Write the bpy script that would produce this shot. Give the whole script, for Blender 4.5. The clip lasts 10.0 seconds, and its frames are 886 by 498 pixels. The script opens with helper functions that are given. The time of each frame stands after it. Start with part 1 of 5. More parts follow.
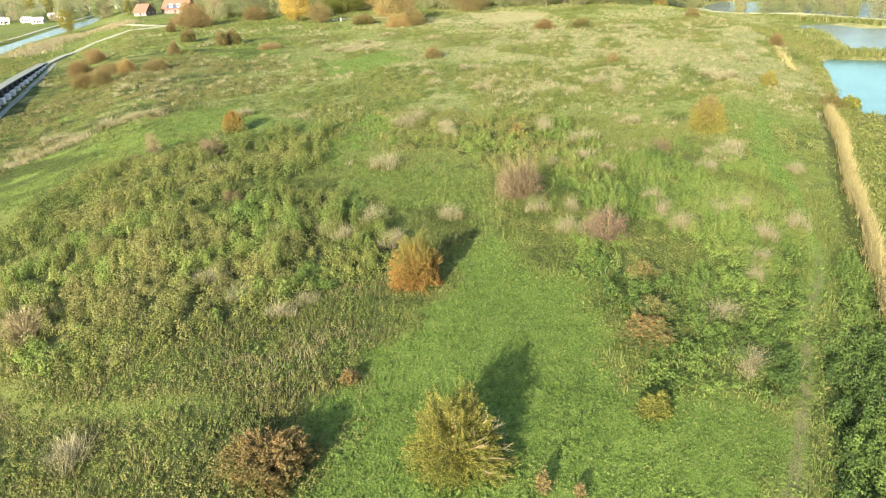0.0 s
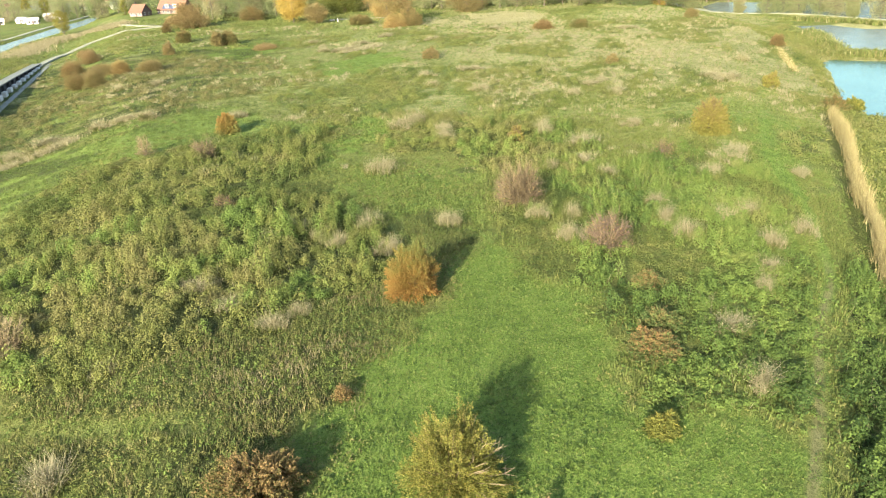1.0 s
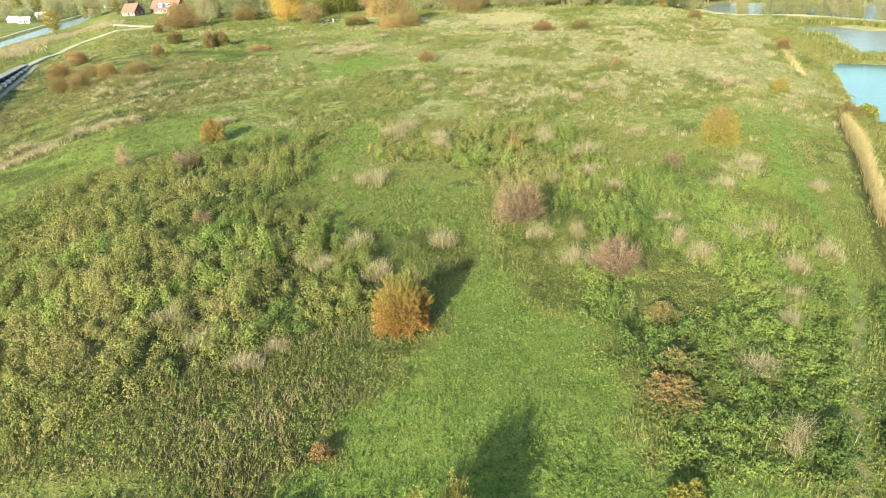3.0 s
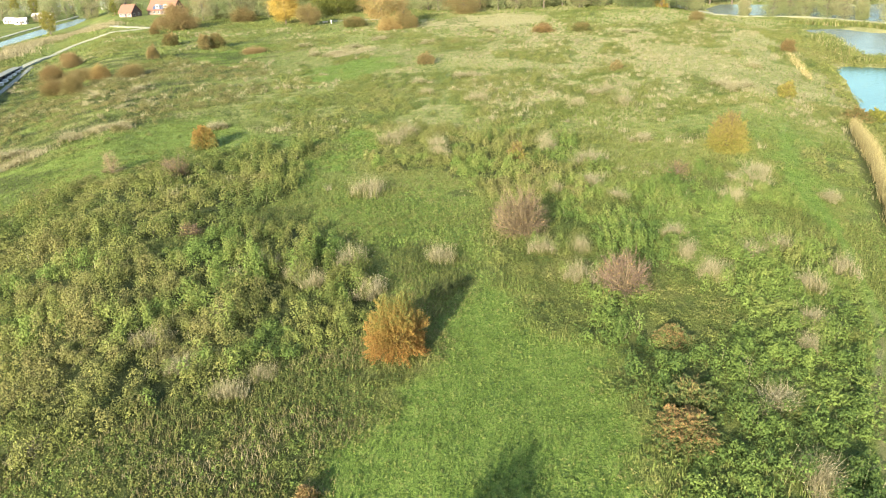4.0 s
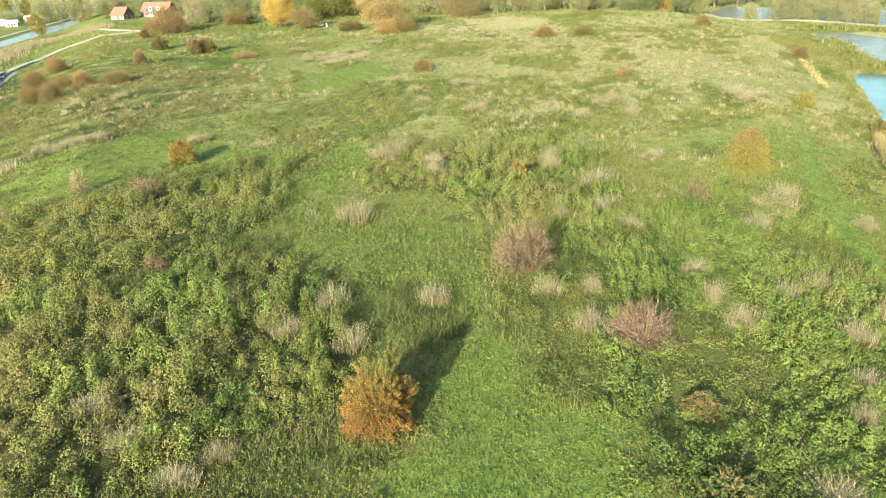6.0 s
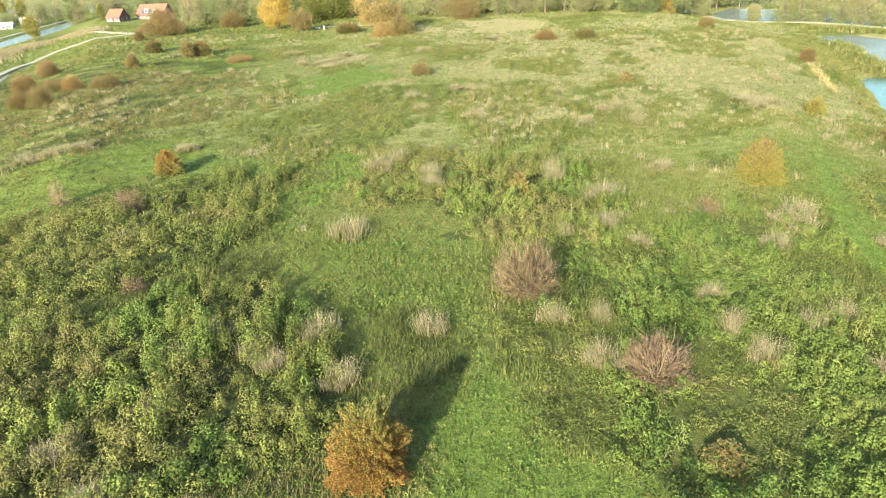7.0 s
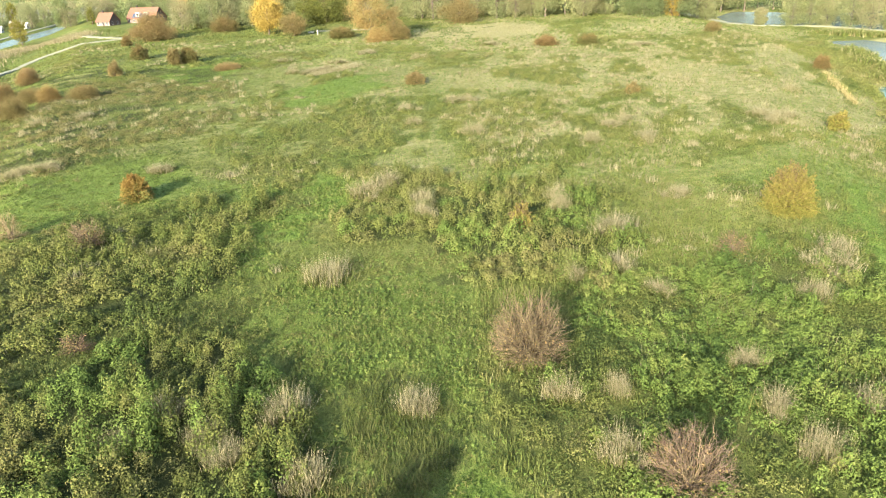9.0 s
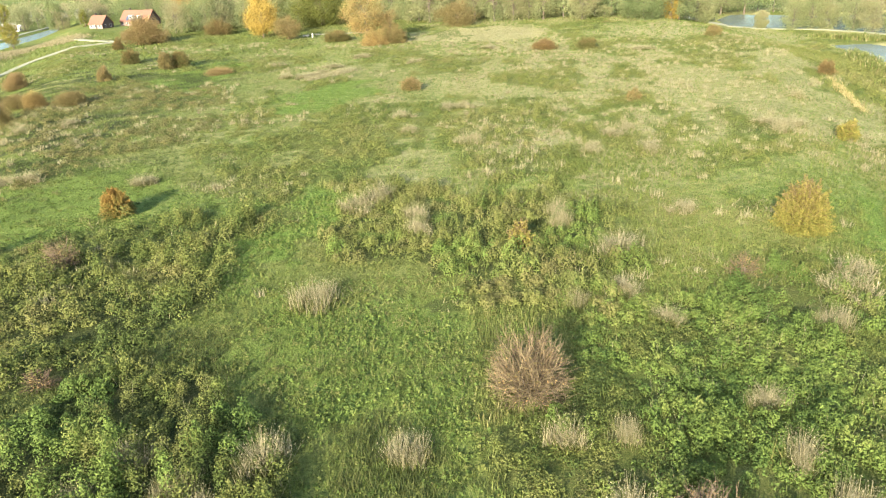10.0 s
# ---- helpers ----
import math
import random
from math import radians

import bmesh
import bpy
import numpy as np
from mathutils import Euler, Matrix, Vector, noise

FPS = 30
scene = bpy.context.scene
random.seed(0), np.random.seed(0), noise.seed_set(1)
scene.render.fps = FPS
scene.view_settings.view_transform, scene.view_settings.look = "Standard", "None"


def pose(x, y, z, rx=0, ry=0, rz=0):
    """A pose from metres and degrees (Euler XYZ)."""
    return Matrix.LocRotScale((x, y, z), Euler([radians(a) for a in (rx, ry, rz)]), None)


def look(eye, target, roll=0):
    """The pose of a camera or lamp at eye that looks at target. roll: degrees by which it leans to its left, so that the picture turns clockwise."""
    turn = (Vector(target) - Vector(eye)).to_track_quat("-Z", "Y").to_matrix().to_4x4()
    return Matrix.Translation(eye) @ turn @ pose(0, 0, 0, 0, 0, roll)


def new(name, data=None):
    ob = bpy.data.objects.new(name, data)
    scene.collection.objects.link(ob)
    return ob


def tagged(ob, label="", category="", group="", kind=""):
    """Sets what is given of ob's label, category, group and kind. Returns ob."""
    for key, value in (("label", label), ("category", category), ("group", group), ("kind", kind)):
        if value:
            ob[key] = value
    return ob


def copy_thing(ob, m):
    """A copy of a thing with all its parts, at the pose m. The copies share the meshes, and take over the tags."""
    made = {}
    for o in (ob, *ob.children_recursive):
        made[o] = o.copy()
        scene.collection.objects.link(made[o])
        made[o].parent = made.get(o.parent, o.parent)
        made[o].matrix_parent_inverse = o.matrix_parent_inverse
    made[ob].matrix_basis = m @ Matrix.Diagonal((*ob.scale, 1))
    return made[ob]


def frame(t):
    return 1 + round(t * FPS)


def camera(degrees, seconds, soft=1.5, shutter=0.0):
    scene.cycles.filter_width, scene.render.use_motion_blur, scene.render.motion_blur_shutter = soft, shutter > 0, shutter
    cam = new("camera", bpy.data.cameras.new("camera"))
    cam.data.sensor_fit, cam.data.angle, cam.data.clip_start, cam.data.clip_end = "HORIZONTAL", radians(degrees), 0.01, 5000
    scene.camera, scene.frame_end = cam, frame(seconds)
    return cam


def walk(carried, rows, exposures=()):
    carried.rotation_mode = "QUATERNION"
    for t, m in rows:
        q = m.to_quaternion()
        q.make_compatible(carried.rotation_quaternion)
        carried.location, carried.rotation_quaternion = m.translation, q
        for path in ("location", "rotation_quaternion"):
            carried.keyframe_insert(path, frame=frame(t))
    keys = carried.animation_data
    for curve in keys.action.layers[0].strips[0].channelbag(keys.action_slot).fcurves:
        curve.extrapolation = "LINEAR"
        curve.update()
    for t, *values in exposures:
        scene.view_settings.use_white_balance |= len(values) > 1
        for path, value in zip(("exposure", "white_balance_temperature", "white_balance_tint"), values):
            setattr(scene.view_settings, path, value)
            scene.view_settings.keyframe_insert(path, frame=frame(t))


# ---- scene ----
cam = camera(63.55, 10.0, soft=1.1)


def aim(x, y, z, yaw, pitch, roll):
    """A pose from metres and radians: turned left, tilted up, leaning left."""
    ahead = Vector((-math.sin(yaw) * math.cos(pitch), math.cos(yaw) * math.cos(pitch), math.sin(pitch)))
    return look((x, y, z), Vector((x, y, z)) + ahead, math.degrees(roll))


PATH = [
    (0.0, aim(0.000, 0.000, 28.80, 0.0031, -0.3988, -0.0511)),
    (0.5, aim(0.045, 1.080, 28.67, 0.0019, -0.3985, -0.0508)),
    (1.0, aim(0.072, 2.400, 28.55, 0.0000, -0.3983, -0.0508)),
    (1.5, aim(0.140, 3.860, 28.49, -0.0018, -0.3992, -0.0503)),
    (2.0, aim(0.260, 5.400, 28.51, -0.0026, -0.3996, -0.0496)),
    (2.5, aim(0.400, 7.040, 28.52, -0.0030, -0.3996, -0.0489)),
    (4.0, aim(0.890, 12.420, 28.53, -0.0036, -0.3985, -0.0476)),
    (4.5, aim(1.066, 14.510, 28.50, -0.0039, -0.3979, -0.0472)),
    (5.0, aim(1.251, 16.760, 28.45, -0.0042, -0.3973, -0.0465)),
    (5.5, aim(1.444, 18.980, 28.49, -0.0044, -0.3972, -0.0464)),
    (7.0, aim(1.974, 26.180, 28.53, -0.0049, -0.3954, -0.0474)),
    (7.5, aim(2.170, 28.680, 28.56, -0.0052, -0.3950, -0.0483)),
    (8.0, aim(2.407, 31.130, 28.68, -0.0053, -0.3949, -0.0486)),
    (8.5, aim(2.690, 33.630, 28.80, -0.0053, -0.3950, -0.0487)),
    (9.0, aim(3.020, 36.180, 28.93, -0.0055, -0.3943, -0.0491)),
    (9.5, aim(3.300, 38.600, 29.07, -0.0070, -0.3934, -0.0491)),
    (10.0, aim(3.470, 40.832, 29.14, -0.0090, -0.3925, -0.0486)),
]
walk(cam, PATH, [(0.0, 1.89, 6330, 11), (10.0, 1.92, 6280, 11)])

# ---- light ----
SUN_UP, SUN_AZ = 19.0, 203.5
world = bpy.data.worlds.new("sky")
scene.world = world
world.use_nodes = True
wn = world.node_tree.nodes
sky = wn.new("ShaderNodeTexSky")
sky.sky_type, sky.sun_disc = "NISHITA", False
sky.sun_elevation, sky.sun_rotation = radians(SUN_UP), radians(SUN_AZ)
sky.dust_density, sky.air_density = 2.0, 1.0
wn["Background"].inputs["Strength"].default_value = 0.15
world.node_tree.links.new(sky.outputs["Color"], wn["Background"].inputs["Color"])
sun = new("sun", bpy.data.lights.new("sun", "SUN"))
sun.data.energy, sun.data.angle, sun.data.color = 5.0, radians(0.6), (1.0, 0.9, 0.71)
az = radians(SUN_AZ)
sun_at = Vector((math.sin(az) * math.cos(radians(SUN_UP)), math.cos(az) * math.cos(radians(SUN_UP)), math.sin(radians(SUN_UP))))
sun.matrix_world = look(sun_at * 200, (0, 0, 0))

# ---- materials ----


def nodes_of(name):
    m = bpy.data.materials.new(name)
    m.use_nodes = True
    n, k = m.node_tree.nodes, m.node_tree.links
    return m, n, k, n["Principled BSDF"]


def ramp(n, stops, smooth=False):
    r = n.new("ShaderNodeValToRGB")
    e = r.color_ramp.elements
    while len(e) < len(stops):
        e.new(0.5)
    for el, (p, c) in zip(e, stops):
        el.position, el.color = p, (*c, 1)
    return r


def noise_tex(n, k, scale, detail=4.0, rough=0.6, coord=None):
    t = n.new("ShaderNodeTexNoise")
    t.inputs["Scale"].default_value, t.inputs["Detail"].default_value, t.inputs["Roughness"].default_value = scale, detail, rough
    if coord is None:
        coord = n.new("ShaderNodeTexCoord").outputs["Object"]
    k.new(coord, t.inputs["Vector"])
    return t


def mixed(n, k, fac, a, b, kind="MIX"):
    m = n.new("ShaderNodeMix")
    m.data_type, m.blend_type = "RGBA", kind
    for value, sock in ((fac, m.inputs["Factor"]), (a, m.inputs["A"]), (b, m.inputs["B"])):
        if isinstance(value, bpy.types.NodeSocket):
            k.new(value, sock)
        elif isinstance(value, (int, float)):
            m.inputs[0].default_value = value
    for value, idx in ((a, 6), (b, 7)):
        if isinstance(value, bpy.types.NodeSocket):
            k.new(value, m.inputs[idx])
        else:
            m.inputs[idx].default_value = (*value, 1)
    return m.outputs[2]


def attr(n, name):
    a = n.new("ShaderNodeAttribute")
    a.attribute_name = name
    return a.outputs["Fac"]


def math_node(n, k, op, a, b):
    m = n.new("ShaderNodeMath")
    m.operation, m.use_clamp = op, op in ("SUBTRACT", "ADD", "MULTIPLY")
    for value, sock in ((a, m.inputs[0]), (b, m.inputs[1])):
        if isinstance(value, bpy.types.NodeSocket):
            k.new(value, sock)
        else:
            sock.default_value = value
    return m.outputs[0]


def leaf_mat(name, stops, through_leaf=0.25, vary=0.0, grain=9.0):
    """Leaves, blades and twigs: the tone of each leaf picks its colour from the stops."""
    m, n, k, p = nodes_of(name)
    tone = attr(n, "tone")
    if vary:
        info = n.new("ShaderNodeObjectInfo")
        shift = math_node(n, k, "MULTIPLY", info.outputs["Random"], vary)
        tone = math_node(n, k, "ADD", tone, shift)
    r = ramp(n, stops)
    k.new(tone, r.inputs["Fac"])
    blotch = noise_tex(n, k, grain, 3.0, 0.7)
    b = ramp(n, [(0.34, (0.42, 0.46, 0.42)), (0.5, (0.85, 0.85, 0.85)), (0.66, (1.0, 1.0, 1.0))])
    k.new(blotch.outputs["Fac"], b.inputs["Fac"])
    colour = mixed(n, k, 1.0, r.outputs["Color"], b.outputs["Color"], "MULTIPLY")
    k.new(colour, p.inputs["Base Color"])
    h = n.new("ShaderNodeBump")
    h.inputs["Strength"].default_value, h.inputs["Distance"].default_value = 0.7, 0.06
    k.new(blotch.outputs["Fac"], h.inputs["Height"])
    k.new(h.outputs["Normal"], p.inputs["Normal"])
    p.inputs["Roughness"].default_value = 0.8
    p.inputs["Specular IOR Level"].default_value = 0.15
    if through_leaf:
        t = n.new("ShaderNodeBsdfTranslucent")
        k.new(colour, t.inputs["Color"])
        mix = n.new("ShaderNodeMixShader")
        mix.inputs[0].default_value = through_leaf
        k.new(p.outputs[0], mix.inputs[1])
        k.new(t.outputs[0], mix.inputs[2])
        k.new(mix.outputs[0], n["Material Output"].inputs["Surface"])
    return m


def solid_mat(name, a, b, scale=2.0, rough=0.8, bump=0.3, fine=12.0):
    """Wall, bark, roof, stone: two colours in blotches, with a finer grain and relief."""
    m, n, k, p = nodes_of(name)
    big, small = noise_tex(n, k, scale, 5.0), noise_tex(n, k, scale * fine, 3.0)
    mean = math_node(n, k, "MULTIPLY", math_node(n, k, "ADD", big.outputs["Fac"], small.outputs["Fac"]), 0.5)
    r = ramp(n, [(0.3, a), (0.7, b)])
    k.new(mean, r.inputs["Fac"])
    k.new(r.outputs["Color"], p.inputs["Base Color"])
    p.inputs["Roughness"].default_value = rough
    h = n.new("ShaderNodeBump")
    h.inputs["Strength"].default_value, h.inputs["Distance"].default_value = bump, 0.05
    k.new(small.outputs["Fac"], h.inputs["Height"])
    k.new(h.outputs["Normal"], p.inputs["Normal"])
    return m


def ground_mat():
    m, n, k, p = nodes_of("meadow_ground")
    co = n.new("ShaderNodeTexCoord").outputs["Object"]
    broad = noise_tex(n, k, 0.05, 5.0, 0.65, co)
    mid = noise_tex(n, k, 0.6, 5.0, 0.7, co)
    fine = noise_tex(n, k, 5.0, 4.0, 0.75, co)
    speck = noise_tex(n, k, 16.0, 3.0, 0.7, co)
    third = math_node(n, k, "MULTIPLY", math_node(n, k, "ADD", math_node(n, k, "MULTIPLY", fine.outputs["Fac"], 0.5), math_node(n, k, "MULTIPLY", speck.outputs["Fac"], 0.5)), 0.7)
    grain = math_node(n, k, "ADD", third, math_node(n, k, "MULTIPLY", mid.outputs["Fac"], 0.3))
    rough = ramp(n, [(0.38, (0.045, 0.06, 0.014)), (0.47, (0.108, 0.126, 0.031)), (0.54, (0.158, 0.168, 0.048)), (0.63, (0.235, 0.215, 0.085))])
    k.new(grain, rough.inputs["Fac"])
    lawn = ramp(n, [(0.4, (0.04, 0.06, 0.013)), (0.47, (0.094, 0.148, 0.027)), (0.53, (0.134, 0.19, 0.037)), (0.6, (0.215, 0.238, 0.07))])
    k.new(grain, lawn.inputs["Fac"])
    dry = ramp(n, [(0.3, (0.13, 0.13, 0.045)), (0.5, (0.232, 0.222, 0.09)), (0.7, (0.38, 0.35, 0.18))])
    k.new(grain, dry.inputs["Fac"])
    # dark leaf litter, its darkness also painting the shade between thicket clumps
    litter_shade = ramp(n, [(0.36, (0.02, 0.027, 0.008)), (0.5, (0.045, 0.056, 0.017)), (0.64, (0.095, 0.09, 0.037))])
    k.new(grain, litter_shade.inputs["Fac"])
    edge = math_node(n, k, "MULTIPLY", math_node(n, k, "SUBTRACT", mid.outputs["Fac"], 0.35), 0.8)
    spots = n.new("ShaderNodeMapRange")
    k.new(broad.outputs["Fac"], spots.inputs["Value"])
    spots.inputs["From Min"].default_value, spots.inputs["From Max"].default_value = 0.46, 0.62
    meadow = mixed(n, k, math_node(n, k, "MULTIPLY", spots.outputs["Result"], 0.5), rough.outputs["Color"], lawn.outputs["Color"])

    def layer(name, below, above):
        f = n.new("ShaderNodeMapRange")
        k.new(math_node(n, k, "ADD", attr(n, name), edge), f.inputs["Value"])
        f.inputs["From Min"].default_value, f.inputs["From Max"].default_value = 0.35, 0.8
        f2 = math_node(n, k, "MULTIPLY", f.outputs["Result"], math_node(n, k, "MULTIPLY", attr(n, name), 4.0))
        return mixed(n, k, f2, below, above)

    c = layer("lawn", meadow, lawn.outputs["Color"])
    c = layer("dry", c, dry.outputs["Color"])
    c = layer("litter_shade", c, litter_shade.outputs["Color"])
    trodden = ramp(n, [(0.36, (0.085, 0.085, 0.03)), (0.5, (0.15, 0.145, 0.06)), (0.64, (0.21, 0.195, 0.1))])
    k.new(grain, trodden.inputs["Fac"])
    c = mixed(n, k, attr(n, "bare"), c, trodden.outputs["Color"])
    k.new(c, p.inputs["Base Color"])
    p.inputs["Roughness"].default_value = 0.9
    p.inputs["Specular IOR Level"].default_value = 0.05
    h = n.new("ShaderNodeBump")
    h.inputs["Strength"].default_value, h.inputs["Distance"].default_value = 0.9, 0.4
    k.new(grain, h.inputs["Height"])
    k.new(h.outputs["Normal"], p.inputs["Normal"])
    return m


def water_mat(name, colour, gloss, tint=(0.6, 0.74, 0.66)):
    """Murky water: a dull body below a reflecting surface with small ripples."""
    m, n, k, p = nodes_of(name)
    n.remove(p)
    t = noise_tex(n, k, 1.2, 3.0)
    h = n.new("ShaderNodeBump")
    h.inputs["Strength"].default_value, h.inputs["Distance"].default_value = 0.5, 0.1
    k.new(t.outputs["Fac"], h.inputs["Height"])
    body, shine, film = n.new("ShaderNodeBsdfDiffuse"), n.new("ShaderNodeBsdfGlossy"), n.new("ShaderNodeFresnel")
    drift = ramp(n, [(0.3, tuple(0.85 * c for c in colour)), (0.7, tuple(1.15 * c for c in colour))])
    k.new(noise_tex(n, k, 0.06, 3.0).outputs["Fac"], drift.inputs["Fac"])
    k.new(drift.outputs["Color"], body.inputs["Color"])
    shine.inputs["Color"].default_value, shine.inputs["Roughness"].default_value = (*tint, 1), gloss
    film.inputs["IOR"].default_value = 1.33
    for node in (shine, film):
        k.new(h.outputs["Normal"], node.inputs["Normal"])
    mix = n.new("ShaderNodeMixShader")
    k.new(film.outputs[0], mix.inputs[0])
    k.new(body.outputs[0], mix.inputs[1])
    k.new(shine.outputs[0], mix.inputs[2])
    k.new(mix.outputs[0], n["Material Output"].inputs["Surface"])
    return m


M_GROUND, M_WATER = ground_mat(), water_mat("pond_water", (0.07, 0.125, 0.105), 0.14)
M_MURKY = water_mat("murky_pond_water", (0.15, 0.175, 0.145), 0.25, (0.56, 0.6, 0.5))
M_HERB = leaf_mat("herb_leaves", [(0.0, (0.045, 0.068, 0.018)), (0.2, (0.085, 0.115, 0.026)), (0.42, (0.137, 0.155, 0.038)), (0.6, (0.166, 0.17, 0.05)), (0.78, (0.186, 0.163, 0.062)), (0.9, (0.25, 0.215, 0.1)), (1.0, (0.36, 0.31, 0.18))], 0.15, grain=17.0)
M_DULL = leaf_mat("dull_herb_leaves", [(0.0, (0.05, 0.068, 0.02)), (0.35, (0.1, 0.116, 0.034)), (0.6, (0.142, 0.14, 0.046)), (0.8, (0.17, 0.142, 0.06)), (1.0, (0.26, 0.225, 0.12))], 0.15, grain=17.0)
M_NETTLE = leaf_mat("nettle_leaves", [(0.0, (0.045, 0.08, 0.02)), (0.25, (0.092, 0.14, 0.03)), (0.5, (0.138, 0.19, 0.041)), (0.7, (0.185, 0.2, 0.055)), (0.85, (0.205, 0.175, 0.078)), (1.0, (0.31, 0.28, 0.155))], 0.2, grain=17.0)
M_TURF = leaf_mat("turf_blades", [(0.0, (0.066, 0.095, 0.018)), (0.5, (0.106, 0.156, 0.029)), (0.85, (0.152, 0.19, 0.046)), (1.0, (0.24, 0.21, 0.1))])
M_GRASS = leaf_mat("rough_grass_blades", [(0.0, (0.065, 0.09, 0.019)), (0.4, (0.128, 0.16, 0.037)), (0.7, (0.185, 0.195, 0.06)), (0.88, (0.21, 0.18, 0.07)), (1.0, (0.34, 0.31, 0.17))])
M_STRAW = leaf_mat("dry_grass_blades", [(0.0, (0.2, 0.185, 0.085)), (0.4, (0.305, 0.275, 0.148)), (1.0, (0.42, 0.375, 0.235))], 0.3)
M_PALE = leaf_mat("pale_buff_reeds", [(0.0, (0.16, 0.15, 0.07)), (0.5, (0.26, 0.23, 0.12)), (1.0, (0.36, 0.31, 0.19))], 0.2)
M_REED = leaf_mat("golden_reeds", [(0.0, (0.22, 0.18, 0.072)), (0.5, (0.345, 0.29, 0.12)), (1.0, (0.48, 0.41, 0.2))], 0.2)
M_ORANGE = leaf_mat("orange_leaves", [(0.0, (0.29, 0.16, 0.045)), (0.4, (0.31, 0.2, 0.055)), (0.7, (0.24, 0.2, 0.052)), (1.0, (0.15, 0.175, 0.05))], 0.35, grain=17.0)
M_YELLOW = leaf_mat("yellow_green_leaves", [(0.0, (0.1, 0.118, 0.026)), (0.4, (0.165, 0.172, 0.036)), (0.75, (0.245, 0.22, 0.045)), (1.0, (0.27, 0.22, 0.08))], 0.3, grain=17.0)
M_GOLD = leaf_mat("golden_leaves", [(0.0, (0.22, 0.16, 0.035)), (0.5, (0.36, 0.26, 0.055)), (1.0, (0.46, 0.33, 0.09))])
M_BROWN = leaf_mat("brown_leaves", [(0.0, (0.11, 0.135, 0.04)), (0.35, (0.18, 0.165, 0.056)), (0.6, (0.235, 0.172, 0.068)), (1.0, (0.29, 0.195, 0.085))], 0.5)
M_RUST = leaf_mat("rust_leaves", [(0.0, (0.19, 0.182, 0.066)), (0.5, (0.26, 0.206, 0.084)), (1.0, (0.345, 0.235, 0.11))], 0.5)
M_BRAMBLE = leaf_mat("turning_bramble_leaves", [(0.0, (0.07, 0.11, 0.032)), (0.35, (0.13, 0.16, 0.048)), (0.65, (0.205, 0.155, 0.058)), (1.0, (0.27, 0.165, 0.068))], 0.3, grain=17.0)
M_OCHRE = leaf_mat("ochre_leaves", [(0.0, (0.185, 0.185, 0.042)), (0.4, (0.26, 0.228, 0.054)), (0.7, (0.215, 0.168, 0.06)), (1.0, (0.165, 0.127, 0.068))], 0.35, grain=17.0)
M_TWIG = leaf_mat("bare_reddish_twigs", [(0.0, (0.085, 0.062, 0.04)), (0.5, (0.165, 0.128, 0.07)), (1.0, (0.275, 0.222, 0.125))], 0.0)
M_REDTWIG = leaf_mat("dark_reddish_twigs", [(0.0, (0.085, 0.055, 0.038)), (0.5, (0.155, 0.112, 0.075)), (1.0, (0.25, 0.19, 0.125))], 0.0)
M_BARK = solid_mat("bark", (0.06, 0.045, 0.03), (0.16, 0.125, 0.09), 3.0)
# pale autumn leaves, lightened further to carry the distance haze in their colour
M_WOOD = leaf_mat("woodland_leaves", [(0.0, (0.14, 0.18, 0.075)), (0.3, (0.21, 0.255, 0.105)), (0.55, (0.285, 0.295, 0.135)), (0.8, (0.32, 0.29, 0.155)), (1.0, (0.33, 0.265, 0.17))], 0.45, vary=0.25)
M_WOOD_FAR = leaf_mat("far_woodland_leaves", [(0.0, (0.14, 0.18, 0.075)), (0.3, (0.21, 0.255, 0.105)), (0.55, (0.285, 0.295, 0.135)), (0.8, (0.32, 0.29, 0.155)), (1.0, (0.33, 0.265, 0.17))], 0.45)
M_TAWNY = leaf_mat("tawny_poplar_leaves", [(0.0, (0.2, 0.15, 0.05)), (0.4, (0.3, 0.2, 0.075)), (0.7, (0.3, 0.24, 0.09)), (1.0, (0.22, 0.23, 0.08))])
M_BRICK = solid_mat("pinkish_brick_wall", (0.13, 0.085, 0.065), (0.2, 0.14, 0.11), 1.5)
M_ROAD = solid_mat("pale_track", (0.17, 0.17, 0.1), (0.27, 0.265, 0.165), 0.8)
M_CONCRETE = solid_mat("grey_concrete", (0.2, 0.2, 0.19), (0.36, 0.35, 0.33), 0.8)
M_DECK = solid_mat("weathered_deck", (0.1, 0.105, 0.075), (0.19, 0.195, 0.145), 0.8)
M_DARK = solid_mat("dark_timber", (0.02, 0.02, 0.02), (0.05, 0.045, 0.04), 1.5)
M_WHITE = solid_mat("white_paint", (0.42, 0.4, 0.34), (0.66, 0.63, 0.56), 1.0)
M_WALL = solid_mat("cream_render", (0.17, 0.13, 0.1), (0.24, 0.19, 0.155), 0.6)
M_TIMBERWALL = solid_mat("brown_gable_wall", (0.04, 0.03, 0.026), (0.09, 0.062, 0.052), 0.8)
M_TILE = solid_mat("orange_roof_tiles", (0.12, 0.055, 0.032), (0.19, 0.095, 0.055), 1.2)
M_GREYROOF = solid_mat("grey_roof", (0.12, 0.13, 0.14), (0.24, 0.25, 0.26), 1.2)
M_PANEL = solid_mat("solar_panel_blue", (0.03, 0.05, 0.09), (0.07, 0.1, 0.15), 1.0, 0.2, 0.0)
M_GLASS = solid_mat("dark_window_glass", (0.02, 0.025, 0.03), (0.05, 0.06, 0.07), 1.0, 0.1, 0.0)

# ---- plan ----
rng = np.random.default_rng(7)


def hashed(ix, iy, seed):
    v = np.sin(ix * 127.1 + iy * 311.7 + seed * 74.7) * 43758.5453
    return v - np.floor(v)


